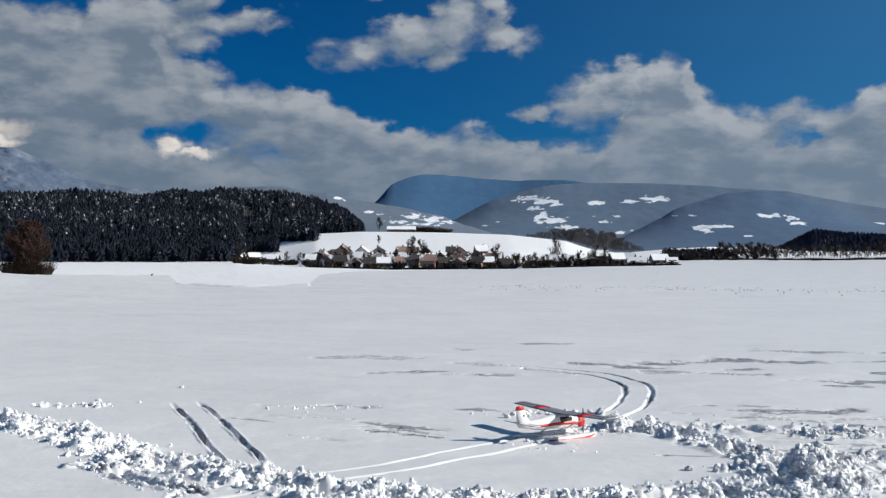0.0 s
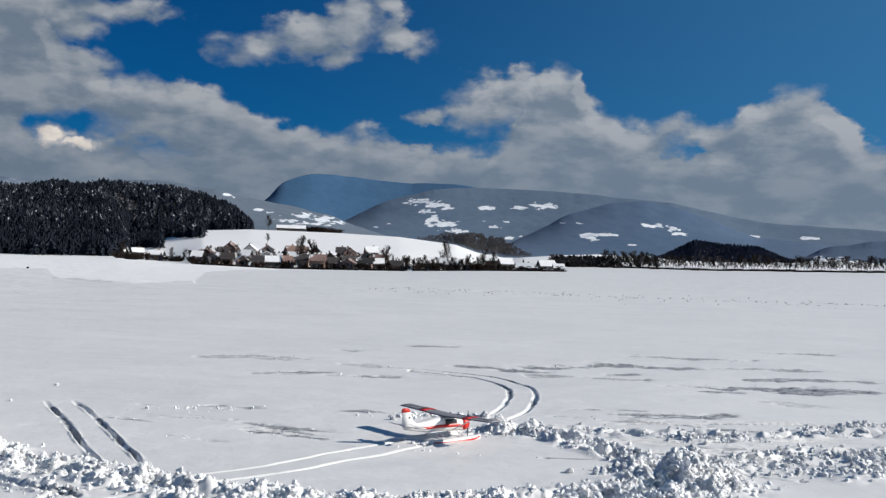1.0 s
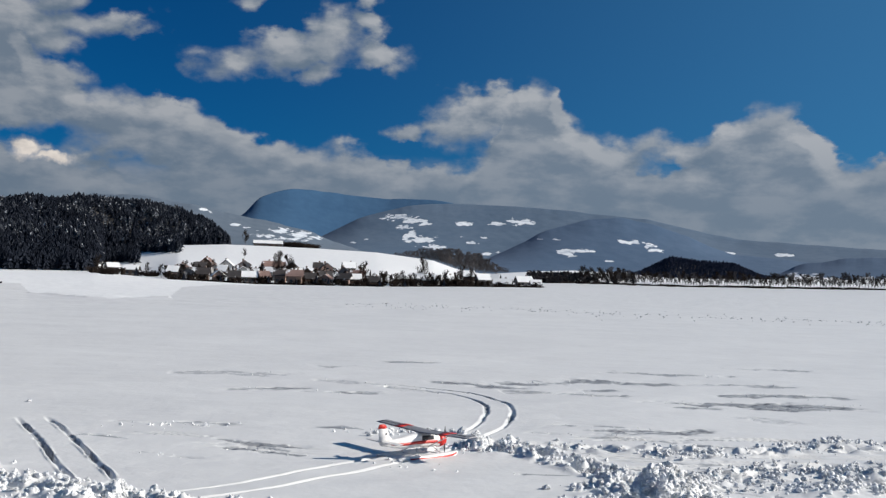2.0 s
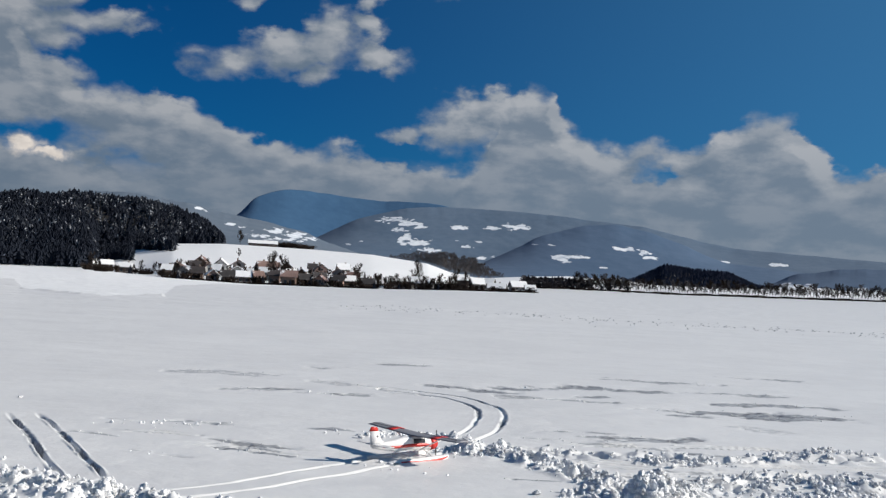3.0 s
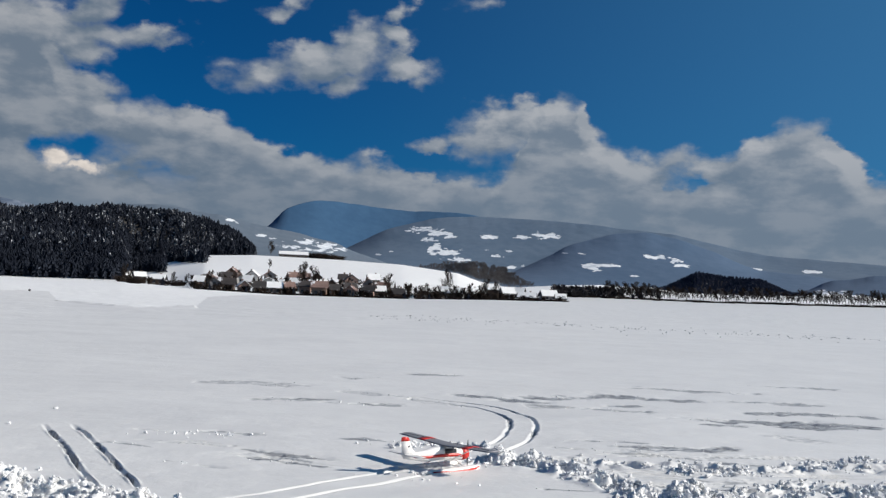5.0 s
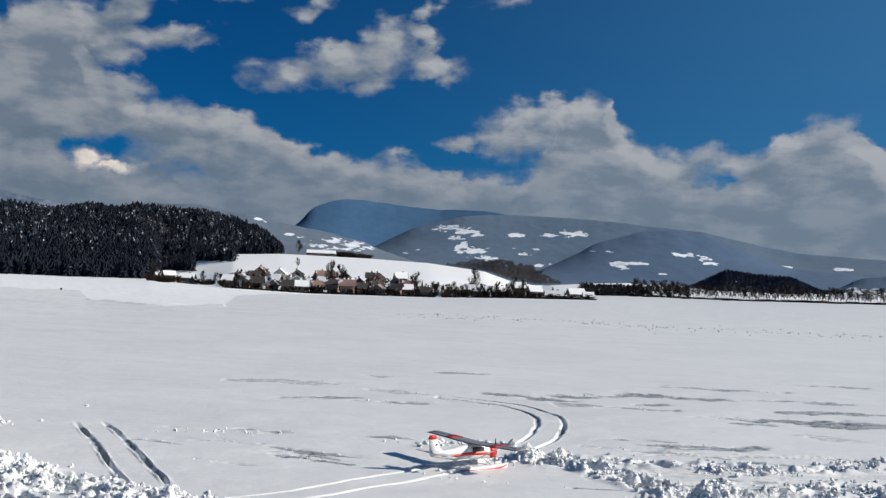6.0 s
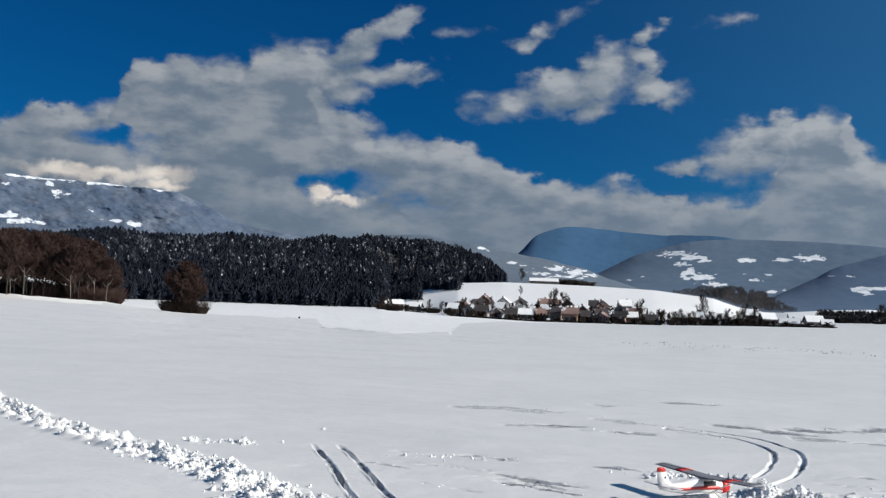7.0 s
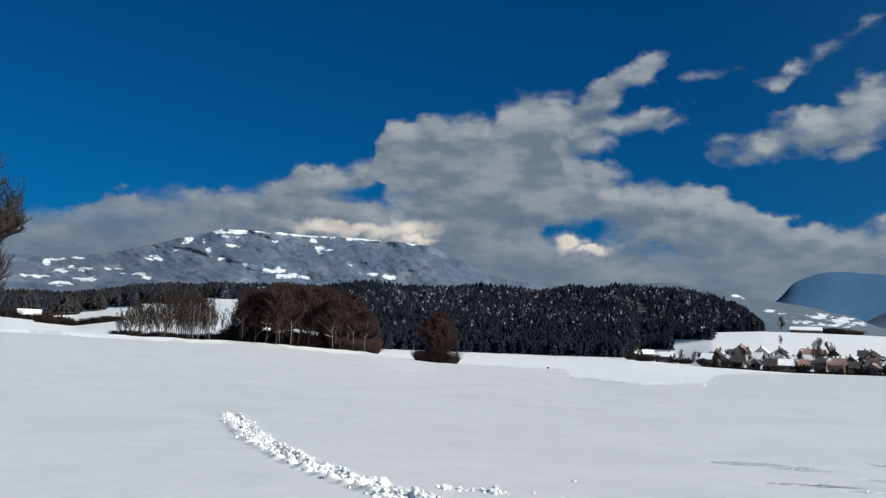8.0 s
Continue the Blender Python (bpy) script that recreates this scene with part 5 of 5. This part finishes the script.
# ---- snow clods ----
def clod_shapes(seed, count=8):
    r, made = random.Random(seed), []
    for _ in range(count):
        bm = bmesh.new()
        bmesh.ops.create_icosphere(bm, subdivisions=1, radius=1.0)
        off = Vector((r.uniform(0, 50), r.uniform(0, 50), r.uniform(0, 50)))
        squash = Vector((r.uniform(0.75, 1.25), r.uniform(0.75, 1.25), r.uniform(0.6, 0.95)))
        for v in bm.verts:
            k = 1 + 0.55 * noise.noise(v.co * 1.2 + off) + 0.45 * noise.noise(v.co * 2.6 + off)
            v.co = Vector((v.co.x * squash.x, v.co.y * squash.y, v.co.z * squash.z)) * k
        bmesh.ops.dissolve_limit(bm, angle_limit=radians(4), verts=bm.verts, edges=bm.edges)
        bmesh.ops.triangulate(bm, faces=bm.faces)
        made.append((np.array([v.co[:] for v in bm.verts]), np.array([[v.index for v in f.verts] for f in bm.faces])))
        bm.free()
    return made


CLOD_SHAPES = clod_shapes(13)
DENT_MESHES = [mesh_from("dent", v * (1.0, 1.0, 0.4), t) for v, t in CLOD_SHAPES]
CLOD_MESHES = [mesh_from("snow_clod", v, t, smooth=False) for v, t in CLOD_SHAPES]


def surface_height(x, y):
    return float(ground_height(x, y)) + float(snow_detail(np.array([x]), np.array([y]))[0])


def line_spots(path, per_metre, wide, size, seed, size_fall=2.2):
    """Random places for clods along a trail, with their sizes."""
    r, made = random.Random(seed), []
    for (ax, ay), (bx, by) in zip(path, path[1:]):
        n = math.hypot(bx - ax, by - ay)
        for _ in range(int(n * per_metre + r.random())):
            t, o = r.random(), r.gauss(0, wide)
            nx, ny = -(by - ay) / n, (bx - ax) / n
            made.append((ax + (bx - ax) * t + nx * o, ay + (by - ay) * t + ny * o, size * (0.25 + r.random() ** size_fall * 1.0)))
    return made


def heap_spots(x, y, w, d, count, size, seed):
    r = random.Random(seed)
    return [(x + r.gauss(0, w), y + r.gauss(0, d), size * (0.3 + r.random() ** 1.8)) for _ in range(count)]


def clods(name, label, spots, seed, single=60, material=SNOW_CLOD):
    """A trail or heap: its largest clods as parts, the small crumbs as one part of stuff."""
    r = random.Random(seed)
    top = tagged(new(name), label, "snow heap" if "heap" in name else "trail")
    spots = sorted(spots, key=lambda s: -s[2])
    xs, ys = np.array([s[0] for s in spots]), np.array([s[1] for s in spots])
    zs = ground_height(xs, ys) + snow_detail(xs, ys)
    heap = "heap" in name
    allv, allt, base = [], [], 0
    for i, (x, y, s) in enumerate(spots):
        z = zs[i] + s * 0.3
        turn = Euler((r.uniform(0, 6.28), r.uniform(0, 6.28), r.uniform(0, 6.28)))
        m = Matrix.LocRotScale((x, y, z), turn, (s, s, s))
        if i < single:
            ob = part_of("clod", CLOD_MESHES[i % len(CLOD_MESHES)] if material is SNOW_CLOD else DENT_MESHES[i % len(DENT_MESHES)], material, top)
            ob.matrix_basis = m
        else:
            v, t = CLOD_SHAPES[i % len(CLOD_SHAPES)]
            mm = np.array(m)
            allv.append(v @ mm[:3, :3].T + mm[:3, 3])
            allt.append(t + base)
            base += len(v)
    if allv:
        me = mesh_from("rubble", np.concatenate(allv), np.concatenate(allt))
        tagged(part_of("rubble", me, material, top), kind="stuff")
    return top


near_part = [p for p in TRAIL if p[1] < 11.5]
far_part = [p for p in TRAIL if p[1] >= 11.2]
clods("snow_trail", "trodden trail of broken white snow clods", line_spots(near_part, 620, 0.15, 0.028, 1, 1.9), 2, 280)
clods("snow_trail", "narrow trail of white snow clods across the field", line_spots(far_part, 130, 0.11, 0.038, 3, 2.2), 4, 150)
clods("snow_trail", "short furrow edged with snow crumbs", line_spots(SIDE_TRAIL, 140, 0.09, 0.022, 5), 6, 20)
clods("snow_trail", "trodden trail of snow clods between two heaps", line_spots(LINK_TRAIL, 420, 0.13, 0.026, 7, 2.6), 8, 80)
clods("snow_trail", "sparse trail of snow clods", line_spots(EAST_TRAIL, 60, 0.13, 0.026, 9, 2.8), 10, 50)
clods("snow_heap", "heap of broken snow at the end of the float tracks", heap_spots(2.05, 10.70, 0.19, 0.13, 340, 0.034, 11) + heap_spots(2.3, 10.8, 0.12, 0.16, 200, 0.034, 31), 12, 90)
clods("snow_heap", "large heap of broken snow blocks", heap_spots(3.05, 8.15, 0.24, 0.2, 900, 0.032, 13) + heap_spots(2.55, 7.75, 0.3, 0.15, 600, 0.028, 33), 14, 150)
clods("snow_trail", "trampled patch of broken snow clods", line_spots(SOUTH_TRAIL, 90, 0.22, 0.026, 27, 2.6), 28, 60)
clods("snow_heap", "low heap of broken snow at the trail's end", heap_spots(5.6, 10.75, 0.4, 0.12, 60, 0.03, 29) + heap_spots(4.6, 9.35, 0.4, 0.15, 110, 0.03, 35), 30, 40)
clods("snow_heap", "low heap of snow clods", heap_spots(4.05, 10.35, 0.26, 0.12, 170, 0.034, 15), 16, 40)
clods("snow_heap", "heap of broken snow blocks beside the trail", heap_spots(3.45, 8.95, 0.2, 0.12, 260, 0.034, 51) + heap_spots(2.85, 8.6, 0.2, 0.1, 200, 0.034, 52), 53, 60)
clods("snow_heap", "wide heap of broken snow blocks", heap_spots(5.4, 9.2, 0.25, 0.14, 260, 0.036, 54) + heap_spots(4.75, 8.6, 0.3, 0.12, 260, 0.034, 55), 56, 60)
clods("snow_heap", "small heap of broken snow on the crust", heap_spots(6.2, 11.1, 0.2, 0.08, 130, 0.032, 57) + heap_spots(6.65, 11.15, 0.14, 0.07, 60, 0.03, 58), 59, 40)
patch_spots = []
for ax, ay, bx, by, half, strength in STREAKS:
    for _ in range(int(math.hypot(bx - ax, by - ay) * 14 * strength)):
        k = rng.random()
        patch_spots.append((ax + (bx - ax) * k + rng.gauss(0, 0.06), ay + (by - ay) * k + rng.gauss(0, half * 0.6), rng.uniform(0.004, 0.011) * (1.4 if ay > 14 else 1.0)))
clods("snow_crumbs", "loose snow crumbs lying on worn patches of crust", patch_spots, 25, 40)
clods("snow_crumbs", "scattered snow crumbs beside the tracks", heap_spots(-1.5, 12.1, 0.35, 0.13, 30, 0.022, 17) + heap_spots(-4.6, 12.35, 0.35, 0.08, 40, 0.045, 18) + heap_spots(1.3, 11.65, 0.4, 0.12, 80, 0.04, 19)
      + heap_spots(0.6, 9.7, 0.5, 0.3, 15, 0.02, 20) + [(-3.75, 14.3, 0.04)], 21, 30)
# flat grey lumps stand in for the shaded pits of far footprints
far_dots = []
for i in range(300):
    az = 2 + 31 * rng.random()
    d = rng.gauss(76, 5.0) * (0.92 if az > 15 else 1.0)
    far_dots.append((d * math.sin(radians(az)), d * math.cos(radians(az)), rng.uniform(0.02, 0.065)))
clods("snow_crumbs", "line of scattered footprints far out on the field, their shade made as grey lumps", far_dots, 22, 20, FOOTPRINT_SHADE)

# ---- the model aeroplane ----
def loft(bm, rings):
    """A skin through rings of the same count of corners, closed at both ends."""
    rows = [[bm.verts.new(p) for p in ring] for ring in rings]
    n = len(rows[0])
    for a, b in zip(rows, rows[1:]):
        for i in range(n):
            bm.faces.new((a[i], a[(i + 1) % n], b[(i + 1) % n], b[i]))
    bm.faces.new(rows[0][::-1])
    bm.faces.new(rows[-1])
    bmesh.ops.recalc_face_normals(bm, faces=bm.faces)
    for f in bm.faces:
        f.smooth = True
    return bm


def rounded(x, y, z, w, h, n=16, square=3.0, z0=-1.0, z1=1.0):
    """A rounded cross section at x, of half width w and half height h, kept between two heights."""
    made = []
    for i in range(n):
        a = 2 * math.pi * i / n
        c, s = math.cos(a), math.sin(a)
        py = w * math.copysign(abs(c) ** (2 / square), c)
        pz = h * math.copysign(abs(s) ** (2 / square), s)
        made.append((x, y + py, z + min(max(pz, z0 * h), z1 * h)))
    return made


def aerofoil(y, x, z, chord, thick, n=9):
    """A wing section at y whose leading edge is at x."""
    up = [(k / (n - 1)) ** 1.6 for k in range(n)]
    shape = lambda k: 5 * thick * (0.2969 * math.sqrt(k) - 0.126 * k - 0.3516 * k**2 + 0.2843 * k**3 - 0.1036 * k**4)
    top = [(x - chord * k, y, z + chord * shape(k)) for k in up]
    low = [(x - chord * k, y, z - chord * shape(k) * 0.45) for k in up[::-1][1:-1]]
    return top + low


BODY = [(0.36, 0.245, 0.040, 0.040), (0.34, 0.245, 0.056, 0.056), (0.27, 0.245, 0.060, 0.062), (0.20, 0.262, 0.060, 0.070), (0.10, 0.270, 0.062, 0.078), (-0.06, 0.272, 0.057, 0.072), (-0.20, 0.262, 0.045, 0.060), (-0.36, 0.268, 0.025, 0.038), (-0.48, 0.275, 0.010, 0.024)]


def seaplane():
    top = tagged(new("model_seaplane"), "white and red model seaplane on floats standing on snow", "model aeroplane")
    body = part("fuselage", loft(bmesh.new(), [rounded(x, 0, z, w, h) for x, z, w, h in BODY[1:]]), FOAM_WHITE, top, "white fuselage")
    part("cowling", loft(bmesh.new(), [rounded(x, 0, z, w * 1.03, h * 1.03) for x, z, w, h in ((0.375, 0.245, 0.040, 0.040), *BODY[:3])]), FOAM_RED, top, "red engine cowling")
    for side in (-1, 1):
        bm = bmesh.new()
        rows = []
        for x, z, w, h in BODY[2:8]:
            y = side * (w + 0.002)
            rows.append([(x, y, z - h * 0.40), (x, y, z + h * 0.02), (x, y - side * 0.006, z + h * 0.02), (x, y - side * 0.006, z - h * 0.40)])
        part("stripe", loft(bm, rows), FOAM_RED, body, "red side stripe")
        bm = bmesh.new()
        loft(bm, [[(0.175, side * 0.0655, 0.275), (0.175, side * 0.060, 0.315), (0.175, side * 0.055, 0.315), (0.175, side * 0.058, 0.275)], [(0.02, side * 0.067, 0.275), (0.02, side * 0.062, 0.322), (0.02, side * 0.055, 0.322), (0.02, side * 0.058, 0.275)]])
        part("side_window", bm, FOAM_DARK, body, "dark cabin window")
        part("badge", rod(bmesh.new(), (-0.42, side * 0.004, 0.37), (-0.42, side * 0.009, 0.37), 0.012, sides=10), FOAM_DARK, body, "small dark round badge")
    part("windscreen", loft(bmesh.new(), [[(0.235, -0.05, 0.315), (0.235, 0.05, 0.315), (0.225, 0.05, 0.300), (0.225, -0.05, 0.300)], [(0.165, -0.045, 0.352), (0.165, 0.045, 0.352), (0.16, 0.045, 0.335), (0.16, -0.045, 0.335)]]), FOAM_DARK, body, "dark windscreen")
    # wing in one piece, with coloured bands let into it
    half = 0.69
    wing = part("wing", loft(bmesh.new(), [aerofoil(y, 0.20 - abs(y) * 0.01, 0.352 + abs(y) * 0.035, 0.205 - abs(y) * 0.03, 0.13) for y in (-half, -half + 0.012, -0.45, -0.2, 0.0, 0.2, 0.45, half - 0.012, half)]), FOAM_GREY, top, "pale grey wing")
    for side in (-1, 1):
        rows = [[(px + 0.002, py, pz + (0.003 if i < 9 else -0.003)) for i, (px, py, pz) in enumerate(aerofoil(y, 0.20 - abs(y) * 0.01, 0.352 + abs(y) * 0.035, 0.205 - abs(y) * 0.03 + 0.004, 0.135))] for y in (side * 0.29, side * 0.39)]
        part("band", loft(bmesh.new(), rows), FOAM_RED, wing, "red band across the wing")
        part("flap_line", box(bmesh.new(), (0.006, 0.52, 0.004), (0.055, side * 0.40, 0.392), 0.0), FOAM_DARK, wing, "dark hinge line")
        part("strut", rod(bmesh.new(), (0.10, side * 0.055, 0.20), (0.12, side * 0.36, 0.355), 0.006), FOAM_WHITE, top)
    part("tailplane", loft(bmesh.new(), [aerofoil(y, -0.375 - abs(y) * 0.06, 0.292, 0.125 - abs(y) * 0.12, 0.09) for y in (-0.245, -0.235, 0.0, 0.235, 0.245)]), FOAM_WHITE, top, "white tailplane")
    def fin_row(z, x0, x1, w):
        return [(x0, 0, z), (x0 - (x0 - x1) * 0.3, w, z), (x1, w * 0.3, z), (x1, -w * 0.3, z), (x0 - (x0 - x1) * 0.3, -w, z)]
    fin = part("fin", loft(bmesh.new(), [fin_row(0.27, -0.26, -0.50, 0.009), fin_row(0.33, -0.36, -0.505, 0.009), fin_row(0.425, -0.405, -0.515, 0.007)]), FOAM_WHITE, top, "white fin")
    part("fin_tip", loft(bmesh.new(), [fin_row(0.425, -0.403, -0.517, 0.0085), fin_row(0.455, -0.42, -0.515, 0.006), fin_row(0.468, -0.445, -0.505, 0.004)]), FOAM_RED, fin, "dark red fin tip")
    part("spinner", rod(bmesh.new(), (0.37, 0, 0.245), (0.415, 0, 0.245), 0.022, 0.004, 12), FOAM_DARK, top, "dark spinner")
    for sign in (-1, 1):
        part("propeller_blade", loft(bmesh.new(), [[(0.386, -0.008, 0.245 + sign * 0.01), (0.392, 0.008, 0.245 + sign * 0.01), (0.388, 0.008, 0.245 + sign * 0.01)], [(0.384, -0.013, 0.245 + sign * 0.07), (0.394, 0.013, 0.245 + sign * 0.07), (0.390, 0.013, 0.245 + sign * 0.07)], [(0.388, -0.006, 0.245 + sign * 0.135), (0.392, 0.006, 0.245 + sign * 0.135), (0.389, 0.006, 0.245 + sign * 0.135)]]), FOAM_DARK, top, "dark propeller blade")
    for side in (-1, 1):
        y = side * 0.165
        rings = [rounded(x, y, z, w, h, 12, 3.5) for x, z, w, h in ((0.42, 0.075, 0.006, 0.008), (0.40, 0.070, 0.020, 0.018), (0.33, 0.055, 0.034, 0.034), (0.20, 0.044, 0.038, 0.042), (-0.02, 0.042, 0.038, 0.042), (-0.05, 0.050, 0.036, 0.034), (-0.25, 0.062, 0.028, 0.024), (-0.40, 0.074, 0.012, 0.010))]
        boat = part("float", loft(bmesh.new(), rings), FOAM_WHITE, top, "white float")
        stripe = [[(x, y + side * (w + 0.002), z - h * 0.1), (x, y + side * (w + 0.002), z + h * 0.45), (x, y + side * (w - 0.004), z + h * 0.45), (x, y + side * (w - 0.004), z - h * 0.1)] for x, z, w, h in ((0.39, 0.070, 0.022, 0.018), (0.33, 0.055, 0.034, 0.034), (0.20, 0.044, 0.038, 0.042), (-0.02, 0.042, 0.038, 0.042), (-0.25, 0.062, 0.028, 0.024))]
        part("stripe", loft(bmesh.new(), stripe), FOAM_RED, boat, "red stripe along the float")
        for x0, x1 in ((0.18, 0.20), (-0.06, -0.10)):
            part("strut", rod(bmesh.new(), (x1, y, 0.075), (x0, side * 0.045, 0.135), 0.006), FOAM_WHITE, top)
    for x in (0.18, -0.08):
        part("spreader", rod(bmesh.new(), (x, -0.165, 0.075), (x, 0.165, 0.075), 0.005), FOAM_WHITE, top)
    for piece in top.children:
        if piece.name.split(".")[0] not in ("float", "spreader") and not (piece.name.startswith("strut") and len(piece.data.vertices) and min(v.co.z for v in piece.data.vertices) < 0.1):
            piece.location.z = -0.062
    return top


plane = seaplane()
px, py = 1.15, 10.24
plane.matrix_basis = Matrix.Translation((px, py, surface_height(px, py) - 0.055)) @ Matrix.Rotation(radians(35), 4, "Z") @ Matrix.Diagonal((1.0, 1.0, 1.0, 1))
